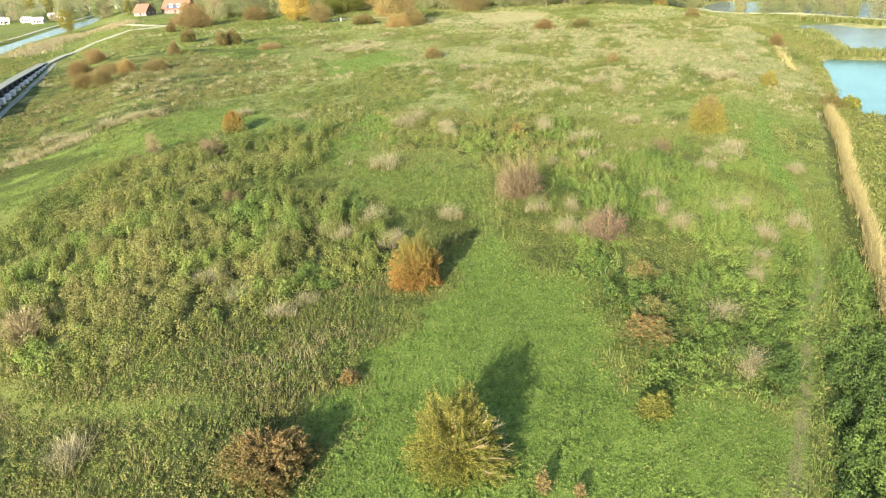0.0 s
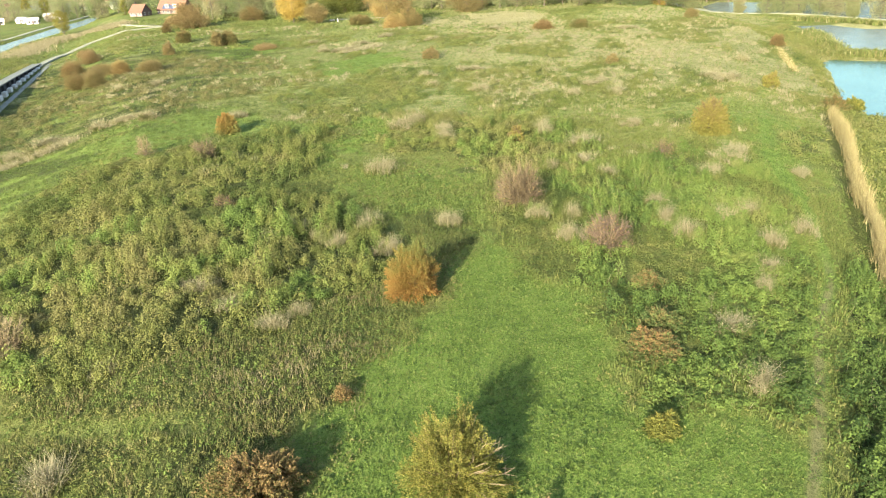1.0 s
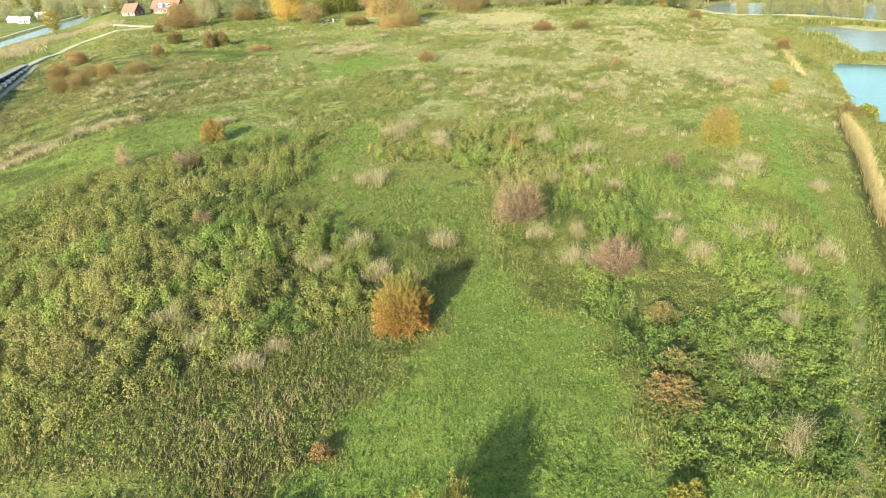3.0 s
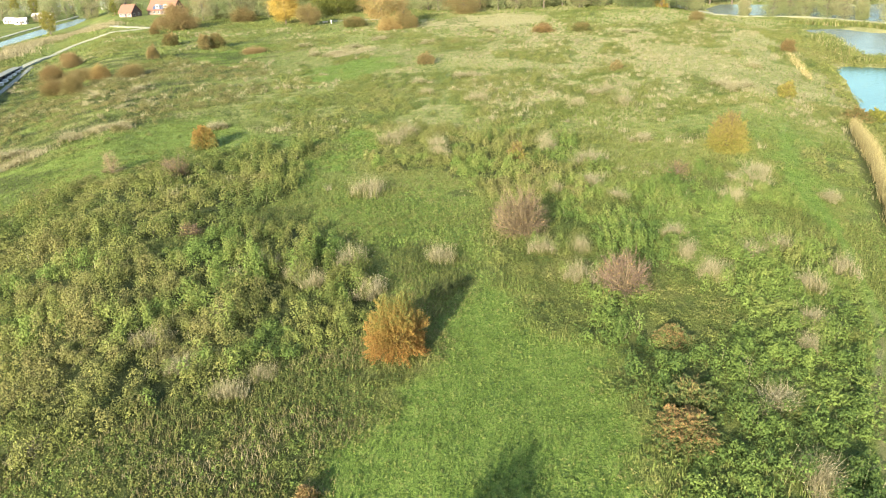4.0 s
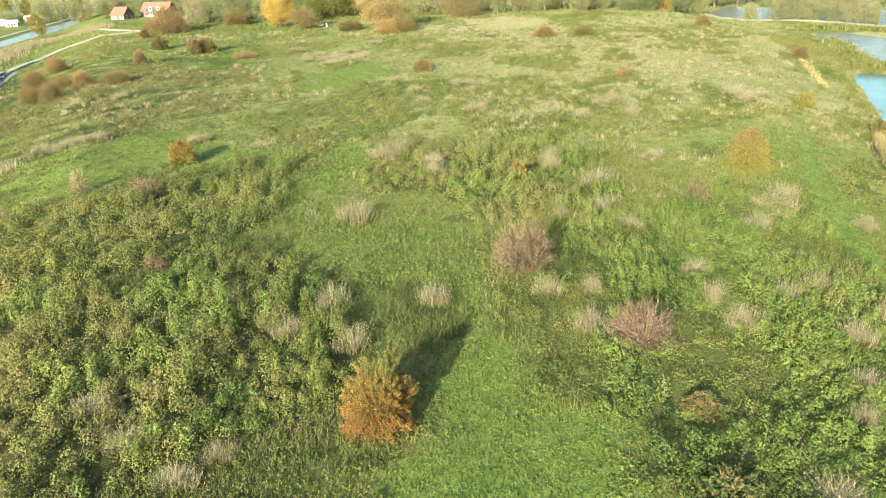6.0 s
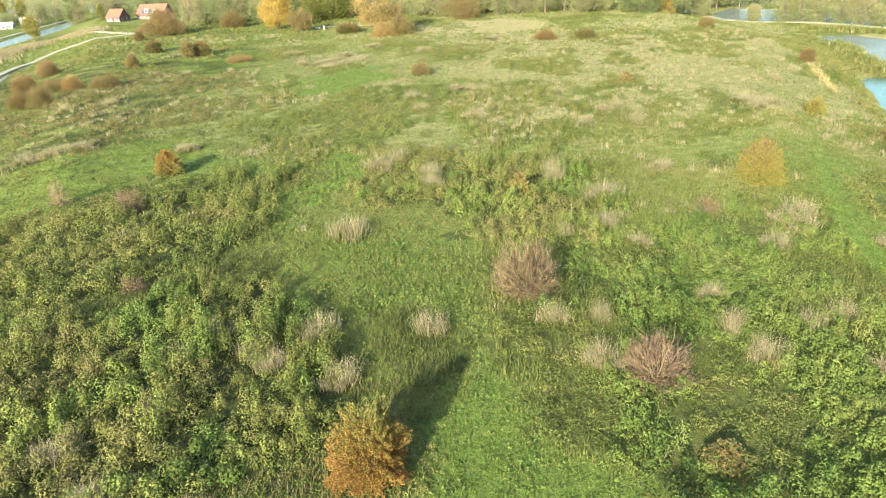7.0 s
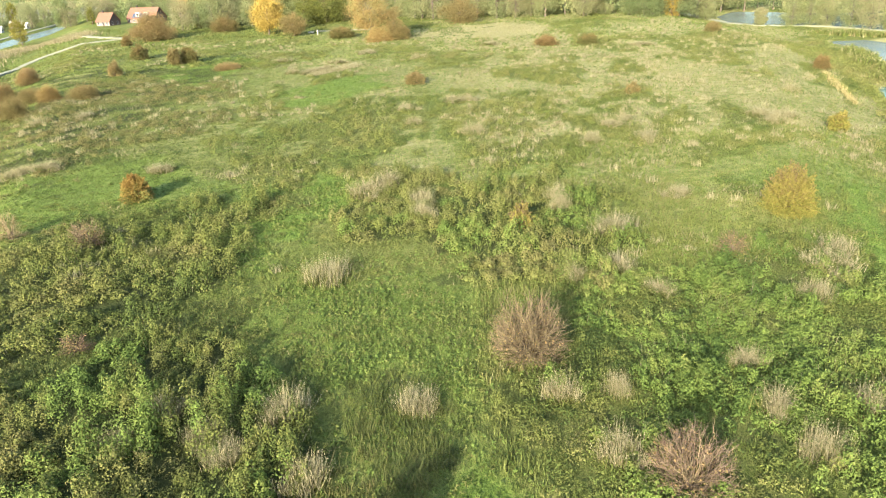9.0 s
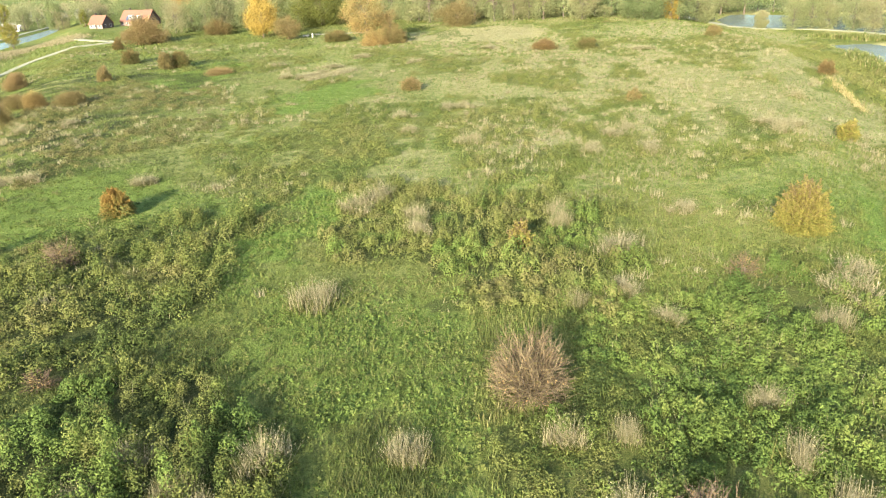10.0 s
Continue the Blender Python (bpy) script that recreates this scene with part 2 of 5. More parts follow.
def vnoise(x, y, size, seed=0):
    """Smooth value noise between 0 and 1 with cells of that many metres."""
    u, v = np.asarray(x) / size, np.asarray(y) / size
    iu, iv = np.floor(u), np.floor(v)
    fu, fv = u - iu, v - iv
    fu, fv = fu * fu * (3 - 2 * fu), fv * fv * (3 - 2 * fv)
    a, b = hashed(iu, iv, seed), hashed(iu + 1, iv, seed)
    c, d = hashed(iu, iv + 1, seed), hashed(iu + 1, iv + 1, seed)
    return (a * (1 - fu) + b * fu) * (1 - fv) + (c * (1 - fu) + d * fu) * fv


def fbm(x, y, size, seed=0):
    return 0.55 * vnoise(x, y, size, seed) + 0.3 * vnoise(x, y, size / 2.3, seed + 5) + 0.15 * vnoise(x, y, size / 5.1, seed + 9)


def inside(x, y, poly):
    hit = np.zeros(np.shape(x), bool)
    for (x0, y0), (x1, y1) in zip(poly, poly[1:] + poly[:1]):
        if y0 != y1:
            hit ^= ((y0 > y) != (y1 > y)) & (x < (x1 - x0) * (y - y0) / (y1 - y0) + x0)
    return hit


def line_dist(x, y, pts):
    """Distance to a polyline."""
    best = np.full(np.shape(x), 1e9)
    for (x0, y0), (x1, y1) in zip(pts, pts[1:]):
        dx, dy = x1 - x0, y1 - y0
        t = np.clip(((x - x0) * dx + (y - y0) * dy) / (dx * dx + dy * dy), 0, 1)
        best = np.minimum(best, np.hypot(x - x0 - t * dx, y - y0 - t * dy))
    return best


def signed(x, y, poly):
    """Distance into a polygon (positive inside)."""
    d = line_dist(x, y, poly + poly[:1])
    return np.where(inside(x, y, poly), d, -d)


TALL_A = [(-50, 72), (-47, 80), (-37, 81), (-27, 84), (-22, 88), (-16, 89), (-10, 82), (-5, 74), (-4, 69), (-5, 64), (-9, 62), (-14, 59), (-19, 55), (-23, 49.5), (-29, 48.5), (-37, 54), (-43, 60)]
TALL_B = [(-62, 86), (-60, 104), (-48, 110), (-41, 112), (-37, 121), (-30, 125), (-22, 124), (-17, 115), (-16, 108), (-18, 98), (-23, 91), (-28, 87.5), (-38, 84), (-48, 83.5), (-54, 78)]
TALL_C = [(-10, 119), (-8, 134), (-3, 138), (8, 128), (18, 130), (24, 116), (23, 102), (17, 97), (9, 96), (7, 102), (0, 109), (-7, 110)]
TALL_D = [(13, 87), (17, 96), (25, 97), (39, 102), (45, 99), (41, 78), (34.5, 62), (28.8, 53), (23, 42), (19, 40), (15, 41), (13, 49), (14, 54), (14, 60), (9, 64), (9, 70), (7, 80)]
TALL_E = [(20.5, 29), (26.3, 41.7), (32.3, 53.3), (38, 62.7), (41, 66), (43, 62), (38, 50), (38, 40), (34, 29)]
OXTRACK = [(-40, 53), (-31, 45.4), (-24, 43.7), (-16, 42)]
LAWN_A = [(-8, 20), (-8, 41), (-6, 47), (-4, 51), (-2, 58), (1, 64), (3, 71), (2, 78), (-2, 81), (-6, 80), (-10, 84), (-16, 90), (-15, 97), (-13, 103), (-11, 104), (-5, 98), (2, 100), (6, 94), (6, 84), (6, 76), (8, 66), (11, 59), (13, 54), (13, 47), (12.6, 41.5), (19, 40), (23, 41), (19.4, 33), (15, 20)]
LAWN_B = [(-18, 117), (-16, 122), (-12, 130), (-9, 130), (-9, 119), (-12, 112), (-13, 103), (-16, 106)]
LAWN_C = [(-95, 120), (-66, 88), (-61, 105), (-52, 110), (-43, 116), (-37, 125), (-26, 126), (-18, 121), (-14, 113), (-9, 117), (-10, 126), (-17, 133), (-32, 142), (-43, 149), (-50, 150), (-58, 142), (-68, 136), (-76, 128)]
LAWN_D = [(-72, 230), (-70, 255), (-66, 283), (-57, 285), (-51, 247), (-56, 225)]
LAWN_E = [(-32, 202), (-20, 225), (-12, 228), (-3, 209), (-14, 199), (-22, 186), (-31, 184)]
LAWN_F = [(56, 131), (64, 135), (52, 103), (45, 93), (45, 101), (47, 111)]
LAWN_G = [(2, 134), (15, 137), (31, 134), (50, 139), (66, 137), (54, 114), (46, 113), (36, 117), (28, 125), (14, 128)]
DRIFTS = [
    [(-39, 163), (-34, 172), (-23, 173), (-5, 177), (-2, 151), (-8, 136), (-14, 131), (-24, 141), (-34, 150)],
    [(-64, 165), (-61, 187), (-51, 189), (-33, 190), (-35, 175), (-41, 164), (-49, 160), (-54, 157), (-60, 155)],
    [(-70, 202), (-66, 222), (-51, 221), (-36, 211), (-46, 199), (-58, 196)],
    [(-113, 208), (-111, 216), (-81, 194), (-86, 225), (-70, 218), (-70, 197), (-68, 169), (-76, 161), (-84, 152), (-102, 170)],
    [(-22, 182), (-11, 195), (4, 199), (2, 142), (-2, 151), (-5, 178)],
    [(4, 200), (31, 190), (42, 163), (40, 143), (30, 138), (16, 139), (4, 142)],
    [(52, 110), (63, 121), (66, 117), (49, 86), (47, 89)],
]
GREENWAY = [(81, 184), (66, 147), (54, 117), (49, 105), (46, 95), (44, 85)]
HAY = [(-3, 312), (14, 345), (34, 350), (50, 330), (44, 303), (25, 297), (8, 303)]
POND_A = [(110.4, 204), (103.6, 191), (98, 177.3), (92, 162.7), (86.7, 152), (86, 140), (96, 125), (160, 140), (180, 175), (118, 199)]
POND_B = [(140, 284), (139, 273), (135, 253), (128, 232), (126.5, 220), (160, 196), (250, 210), (200, 250), (156, 266), (152, 283)]
POND_C = [(134, 356), (144, 342), (161, 330), (176, 299), (200, 275), (330, 280), (330, 330), (216, 368), (183, 381), (166, 399), (155, 406), (140, 385)]
CANAL = [(-180, 280), (-202, 370), (-210, 424), (-218, 481), (-225, 560), (-246, 560), (-236, 514), (-226, 449), (-216, 395), (-198, 290)]
FOOTPATH = [(47, 101), (42.6, 79.4), (36.5, 62.7), (30.5, 53.3), (24.6, 41.7), (19, 31.7), (14, 22)]
COWTRACK = [(3, 70), (4, 80), (5, 90)]
GULLY = [(-55, 70), (-46, 76), (-36, 82), (-28, 85.5), (-20, 92), (-15, 98)]
REEDLINE = [(75.5, 137), (68, 118), (55.0, 91), (49.4, 77), (43.4, 64.6), (38, 53)]
DITCH = [(74, 137), (66.5, 118), (53.8, 91), (47.4, 77), (42, 64.6), (36.6, 53)]
ROADLINE = [(-146, 276), (-152, 302), (-152, 330), (-142, 345), (-128, 361)]
LANE = [(-128, 361), (-150, 376), (-178, 412)]
DAM = [(131.6, 412), (130, 390), (131, 366), (133, 347), (141, 335.5), (157.7, 324.4), (167, 307), (173, 288), (192, 262)]
WATERS = [POND_A, POND_B, POND_C, CANAL]


def gz(x, y):
    """Height of the ground."""
    x, y = np.asarray(x, float), np.asarray(y, float)
    z = -0.2 * np.clip(x - 0.4 * np.minimum(y, 250) - 2, 0, 25) - 0.2 * np.clip(-x - 0.4 * np.maximum(y, 0) - 2, 0, 25)
    z = z + 0.35 * (fbm(x, y, 22, 3) - 0.5) + 0.12 * (vnoise(x, y, 3.1, 8) - 0.5)
    for w in WATERS:
        d = signed(x + 2.0 * (vnoise(x, y, 9, 4) - 0.5), y + 2.0 * (vnoise(x, y, 9, 6) - 0.5), w)
        z = np.where(d > -3, z - 1.6 * np.clip((d + 3) / 5, 0, 1), z)
    d = line_dist(x, y, DITCH)
    return z - 1.1 * np.clip(1 - d / 1.7, 0, 1)


def tall(x, y):
    """How much tall herb grows at a place, 0 to 1."""
    wx, wy = x + 5 * (fbm(x, y, 6, 21) - 0.5), y + 5 * (fbm(x, y, 6, 31) - 0.5)
    t = np.zeros(np.shape(x))
    for p in (TALL_A, TALL_B, TALL_C, TALL_D, TALL_E):
        t = np.maximum(t, inside(wx, wy, p))
    far = (np.asarray(y) > 96) & (fbm(x, y * 0.6, 11, 41) > 0.56)
    for p in DRIFTS:
        far = far | (inside(wx, wy, p) & (fbm(x, y, 5, 43) > 0.4))
    return np.maximum(t, 0.8 * far) * (lawn(x, y) < 0.45) * (line_dist(x, y, FOOTPATH) > 0.55)


LAWNS = ((LAWN_A, 1.0), (LAWN_B, 1.0), (LAWN_C, 0.5), (LAWN_D, 0.6), (LAWN_E, 0.65), (LAWN_F, 0.6), (LAWN_G, 0.5))


def lawn(x, y):
    """How closely grazed a place is, 0 to 1, with ragged, gradual edges."""
    x, y = np.asarray(x, float), np.asarray(y, float)
    t = np.zeros(x.shape)
    for poly, strength in LAWNS:
        px, py = [p[0] for p in poly], [p[1] for p in poly]
        k = (x > min(px) - 5) & (x < max(px) + 5) & (y > min(py) - 5) & (y < max(py) + 5)
        if k.any():
            a, b = x[k], y[k]
            wide = 5.0 if poly is LAWN_A else 8.0
            v = np.clip(0.5 + signed(a, b, poly) / wide + (1.5 if poly is LAWN_A else 2.6) * (fbm(a, b, 4.5, 22) - 0.5), 0, 1) * strength
            if poly is LAWN_A:
                v *= np.interp(b, [60, 85], [1.0, 0.5])
            t[k] = np.maximum(t[k], v)
    return np.maximum(t, np.interp(y, [110, 180], [0.8, 0.0]) * np.clip(1.6 - line_dist(x, y, GREENWAY) / 1.5, 0, 1) * (0.5 + fbm(x, y, 4, 23)))


def wet(x, y, margin=0.0):
    t = np.zeros(np.shape(x), bool)
    for w in WATERS:
        t |= signed(x, y, w) > -margin
    return t


def seen_ground(x, y):
    return np.abs(x - 0.02 * y) < 14 + 0.60 * y


# ---- mesh builders ----


def quads_mesh(name, verts, mat, tone=None):
    """A mesh of loose quads or triangles from an (n, 4, 3) or (n, 3, 3) array."""
    n, c = verts.shape[:2]
    me = bpy.data.meshes.new(name)
    me.vertices.add(c * n), me.loops.add(c * n), me.polygons.add(n)
    me.vertices.foreach_set("co", np.ascontiguousarray(verts, np.float32).ravel())
    me.loops.foreach_set("vertex_index", np.arange(c * n, dtype=np.int32))
    me.polygons.foreach_set("loop_start", np.arange(0, c * n, c, dtype=np.int32))
    me.update(calc_edges=True)
    a = me.attributes.new("tone", "FLOAT", "POINT")
    a.data.foreach_set("value", np.repeat(np.clip(tone if tone is not None else np.full(n, 0.5), 0, 1), c).astype(np.float32))
    me.materials.append(mat)
    return me


def unit(v):
    return v / np.maximum(np.linalg.norm(v, axis=-1, keepdims=True), 1e-9)


def leaves(pos, size, facing, r, long=1.6, wild=0.8):
    """Pointed leaf quads at pos; facing: the way that they look, loosely."""
    n = len(pos)
    nor = unit(facing + wild * r.normal(size=(n, 3)))
    a = unit(np.cross(nor, r.normal(size=(n, 3))))
    b = np.cross(nor, a)
    s = (size * r.uniform(0.6, 1.3, n))[:, None]
    return np.stack([pos - a * s * long * 0.5, pos - b * s * 0.45, pos + a * s * long * 0.5, pos + b * s * 0.45], 1)


def sprigs(pos, size, out, r, wild):
    """Pointed leaves that lie along the twig they sit on."""
    n = len(pos)
    a = unit(out + wild * r.normal(size=(n, 3)))
    b = unit(np.cross(a, r.normal(size=(n, 3))))
    s = (size * r.uniform(0.6, 1.35, n))[:, None]
    return np.stack([pos - a * s - b * s * 0.55, pos - a * s + b * s * 0.55, pos + a * s], 1)


def shoots(pos, size, out, r):
    """Pointed leafy shoots that grow up and outwards."""
    n = len(pos)
    a = unit(out * 0.7 + [0, 0, 0.6] + 0.5 * r.normal(size=(n, 3)))
    b = unit(np.cross(a, out + 0.6 * r.normal(size=(n, 3))))
    s = (size * r.uniform(0.6, 1.35, n))[:, None]
    return np.stack([pos - a * s * 0.7 - b * s * 0.48, pos - a * s * 0.7 + b * s * 0.48, pos + a * s * 1.1], 1)


def canopy(pos, size, out, r):
    """Pointed leaves that look outwards from the clump they cover."""
    n = len(pos)
    nor = unit(out + [0, 0, 0.1] + 0.42 * r.normal(size=(n, 3)))
    a = unit(np.cross(nor, r.normal(size=(n, 3))))
    b = np.cross(nor, a)
    s = (size * r.uniform(0.6, 1.35, n))[:, None]
    return np.stack([pos - a * s * 0.7 - b * s * 0.6, pos - a * s * 0.7 + b * s * 0.6, pos + a * s], 1)


def blades(foot, height, lean, width, r):
    """Upright grass blades: narrow triangles from a wide foot to a pointed tip."""
    n = len(foot)
    way = r.uniform(0, 2 * np.pi, n)
    out = np.stack([np.cos(way), np.sin(way), 0 * way], 1)
    side = np.stack([-np.sin(way), np.cos(way), 0 * way], 1) * (width * r.uniform(0.6, 1.3, n))[:, None]
    tip = foot + out * (lean * height * r.uniform(0.3, 1.2, n))[:, None]
    tip[:, 2] += height
    return np.stack([foot - side * 1.25, foot + side * 1.25, tip], 1)


def tubes(p0, p1, r0, r1, sides=4):
    """Open tapering tubes from (n, 3) ends, as quads."""
    d = unit(p1 - p0)
    u = unit(np.cross(d, np.where(np.abs(d[:, 2:]) > 0.9, [[1.0, 0, 0]], [[0, 0, 1.0]])))
    v = np.cross(d, u)
    out = []
    for i in range(sides):
        a, b = 2 * np.pi * i / sides, 2 * np.pi * (i + 1) / sides
        ca, cb = np.cos(a) * u + np.sin(a) * v, np.cos(b) * u + np.sin(b) * v
        out.append(np.stack([p0 + ca * r0[:, None], p0 + cb * r0[:, None], p1 + cb * r1[:, None], p1 + ca * r1[:, None]], 1))
    return np.concatenate(out)


def part(name, me, parent, label=""):
    ob = new(name, me)
    ob.parent = parent
    if name in ("tussock", "plume", "brushwood", "branchwork", "foliage", "crown", "limbwork", "leafy_base"):
        tagged(ob, kind="stuff")
    return tagged(ob, label)


def empty(name, x, y, label, category, group="", z=None):
    ob = new(name)
    ob.empty_display_size = 0.2
    ob.location = (x, y, float(gz(x, y)) - 0.05 if z is None else z)
    return tagged(ob, label, category, group)


def bm_mesh(name, bm, mat):
    me = bpy.data.meshes.new(name)
    bm.to_mesh(me)
    bm.free()
    me.materials.append(mat)
    return me


def box(bm, x, y, z, sx, sy, sz, turn=0.0, bevel=0.0):
    made = bmesh.ops.create_cube(bm, size=1.0, matrix=pose(x, y, z, 0, 0, turn) @ Matrix.Diagonal((sx, sy, sz, 1)))
    if bevel:
        edges = list({e for v in made["verts"] for e in v.link_edges})
        bmesh.ops.bevel(bm, geom=edges, offset=bevel, segments=1, affect="EDGES")
    return made


# ---- ground, water, tracks ----


def steps(pairs):
    out = [pairs[0][0]]
    for end, step in pairs[1:]:
        count = max(1, round((end - out[-1]) / step))
        out += list(np.linspace(out[-1], end, count + 1)[1:])
    return np.array(out)


def build_ground():
    xs = steps([(-4000, 0), (-1200, 400), (-500, 70), (-240, 12), (-90, 3), (-45, 1.5), (14, 1.0), (46, 0.4), (100, 1.6), (190, 3), (360, 12), (1200, 70), (4000, 400)])
    ys = steps([(-1500, 0), (-300, 200), (-40, 30), (15, 6), (66, 0.7), (100, 1.0), (180, 1.6), (340, 3), (560, 8), (1200, 60), (4000, 280)])
    X, Y = np.meshgrid(xs, ys)
    Z = gz(X, Y)
    ny, nx = X.shape
    me = bpy.data.meshes.new("ground")
    idx = np.arange(nx * ny).reshape(ny, nx)
    q = np.stack([idx[:-1, :-1], idx[:-1, 1:], idx[1:, 1:], idx[1:, :-1]], -1).reshape(-1, 4)
    me.vertices.add(nx * ny), me.loops.add(q.size), me.polygons.add(len(q))
    me.vertices.foreach_set("co", np.stack([X, Y, Z], -1).astype(np.float32).ravel())
    me.loops.foreach_set("vertex_index", q.astype(np.int32).ravel())
    me.polygons.foreach_set("loop_start", np.arange(0, q.size, 4, dtype=np.int32))
    me.polygons.foreach_set("use_smooth", np.ones(len(q), bool))
    me.update(calc_edges=True)
    bare = np.clip(1.2 - line_dist(X, Y, FOOTPATH) / 0.42, 0, 1) * np.interp(Y, [60, 70], [1.0, 0.0]) * (0.7 + 0.6 * fbm(X, Y, 2.5, 14))
    thatch = 0.62 * np.clip(1 - 1.6 * lawn(X, Y), 0, 1) * np.interp(X, [-8, 2], [1, 0]) * np.interp(Y, [15, 20, 70, 84], [0, 1, 1, 0]) * (0.6 + 0.8 * fbm(X, Y, 5, 15)) * np.clip(line_dist(X, Y, OXTRACK) / 2, 0.2, 1)
    thatch = np.maximum(thatch, np.interp(Y, [120, 160], [0.6, 0.75]) * np.interp(X, [-60, -30], [1, 0]) * np.interp(Y, [80, 90, 260, 330], [0, 1, 1, 0]) * np.clip(3.2 * (fbm(X, Y * 1.6, 6, 16) - 0.32), 0, 1))
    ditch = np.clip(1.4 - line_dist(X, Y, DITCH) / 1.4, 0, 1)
    dry = np.clip(signed(X, Y, HAY) / 3 + 0.5, 0, 1)
    dry = np.maximum(dry, 0.5 * np.clip((fbm(X, Y * 0.5, 9, 77) - 0.5) * 4, 0, 1) * np.clip((Y - 100) / 60, 0, 1))
    # drier grass farther off; its paleness also paints in the distance haze
    dry = np.maximum(dry, 0.5 * np.clip((Y - 90) / 40, 0, 1) * (0.6 + 0.8 * fbm(X, Y, 12, 78)) * np.clip((500 - Y) / 100, 0, 1) * np.interp(X, [-80, -40, 0, 30], [0.1, 0.7, 1.0, 1.25]))
    dry = dry * (1 - 0.8 * lawn(X, Y)) * (1 - 0.7 * (tall(X, Y) > 0.5))
    grazed = np.maximum(lawn(X, Y), 0.6 * (line_dist(X, Y, FOOTPATH) < 0.8) * (Y > 56))
    # litter and thatch, plus painted shade below tall herbs and along the ditch
    for name, value in (("lawn", grazed), ("dry", dry), ("bare", bare), ("litter_shade", np.maximum(tall(X, Y) * np.where((X > 5) & (Y < 104) & ~inside(X, Y, TALL_E), 0.42, np.interp(Y, [90, 130], [0.75, 0.42])), np.maximum(0.6 * ditch, thatch)))):
        a = me.attributes.new(name, "FLOAT", "POINT")
        a.data.foreach_set("value", value.astype(np.float32).ravel())
    me.materials.append(M_GROUND)
    tagged(new("ground", me), "flat autumn floodplain meadow of grazed and rough grass", "ground", kind="structure")


def build_water(name, poly, label, mat=None):
    bm = bmesh.new()
    cx, cy = sum(p[0] for p in poly) / len(poly), sum(p[1] for p in poly) / len(poly)
    vs = []
    for x, y in poly:
        d = math.hypot(x - cx, y - cy)
        vs.append(bm.verts.new((x + 3 * (x - cx) / d, y + 3 * (y - cy) / d, -5.55)))
    face = bm.faces.new(vs)
    bmesh.ops.triangulate(bm, faces=[face])
    tagged(new(name, bm_mesh(name, bm, mat or M_WATER)), label, "water", kind="structure")


def ribbon(name, pts, width, lift, mat, label, thick=0.6):
    """A low slab along a line, its edges a little uneven."""
    pts = np.array(pts, float)
    seg = np.hypot(*np.diff(pts, axis=0).T)
    at = np.r_[0, np.cumsum(seg)]
    s = np.linspace(0, at[-1], max(4, int(at[-1] / 3)))
    px, py = np.interp(s, at, pts[:, 0]), np.interp(s, at, pts[:, 1])
    for _ in range(4):
        px[1:-1], py[1:-1] = (px[:-2] + 2 * px[1:-1] + px[2:]) / 4, (py[:-2] + 2 * py[1:-1] + py[2:]) / 4
    dx, dy = np.gradient(px), np.gradient(py)
    l = np.hypot(dx, dy)
    bm = bmesh.new()
    rows = []
    for i in range(len(s)):
        nx, ny = -dy[i] / l[i], dx[i] / l[i]
        w = width / 2 * (0.9 + 0.25 * vnoise(px[i], py[i], 5, 2))
        row = []
        for k, dz in ((-1.0, -thick), (-0.9, 0), (0.9, 0), (1.0, -thick)):
            x, y = px[i] + nx * w * k, py[i] + ny * w * k
            row.append(bm.verts.new((x, y, float(gz(px[i], py[i])) + 0.1 + lift + dz)))
        rows.append(row)
    for a, b in zip(rows, rows[1:]):
        for j in range(3):
            bm.faces.new((a[j], a[j + 1], b[j + 1], b[j]))
    bmesh.ops.recalc_face_normals(bm, faces=bm.faces)
    tagged(new(name, bm_mesh(name, bm, mat)), label, "path", kind="structure")


build_ground()
build_water("pond_1", POND_A, "blue-grey pond reflecting the sky beside the meadow")
build_water("pond_2", POND_B, "pale blue pond beyond a strip of reeds", M_MURKY)
build_water("pond_3", POND_C, "wide far pond among willows", M_MURKY)
build_water("canal", CANAL, "grey-blue canal between grassy banks", M_MURKY)
ribbon("road", ROADLINE, 2.6, 0.35, M_ROAD, "pale gravel road along the meadow's edge")
ribbon("lane", LANE, 3.0, 0.3, M_ROAD, "pale lane branching off the gravel road")
ribbon("towpath", [(-204, 290), (-222, 395), (-232, 449), (-242, 514), (-252, 570)], 3.0, 0.1, M_ROAD, "pale towpath along the far bank of the canal")
ribbon("causeway", DAM, 3.0, 0.1, M_ROAD, "pale sandy causeway path between two ponds")

# ---- shrubs and trees ----


def bend(base, tip, rise, s):
    """Points at s along a bowed branch from base to tip."""
    mid = base * 0.5 + tip * 0.5
    mid = mid + np.stack([0 * rise, 0 * rise, rise], 1)
    a, b, c = (1 - s) ** 2, 2 * s * (1 - s), s ** 2
    return base * a[:, None] + mid * b[:, None] + tip * c[:, None]


def crown_tips(n, w, h, r, low=0.0, lumps=0.25):
    """Ends of branches over a lumpy dome."""
    az = r.uniform(0, 2 * np.pi, n)
    el = np.arcsin(r.uniform(low, 1, n))
    lump = 1 - lumps + lumps * 2 * vnoise(az * 1.6 + 40, el * 2.5 + r.uniform(0, 50), 1.0, 3)
    far = lump * r.uniform(0.82, 1.06, n)
    return np.stack([np.cos(az) * np.cos(el) * w / 2 * far, np.sin(az) * np.cos(el) * w / 2 * far, 0.12 * h + np.sin(el) * h * 0.88 * far], 1)


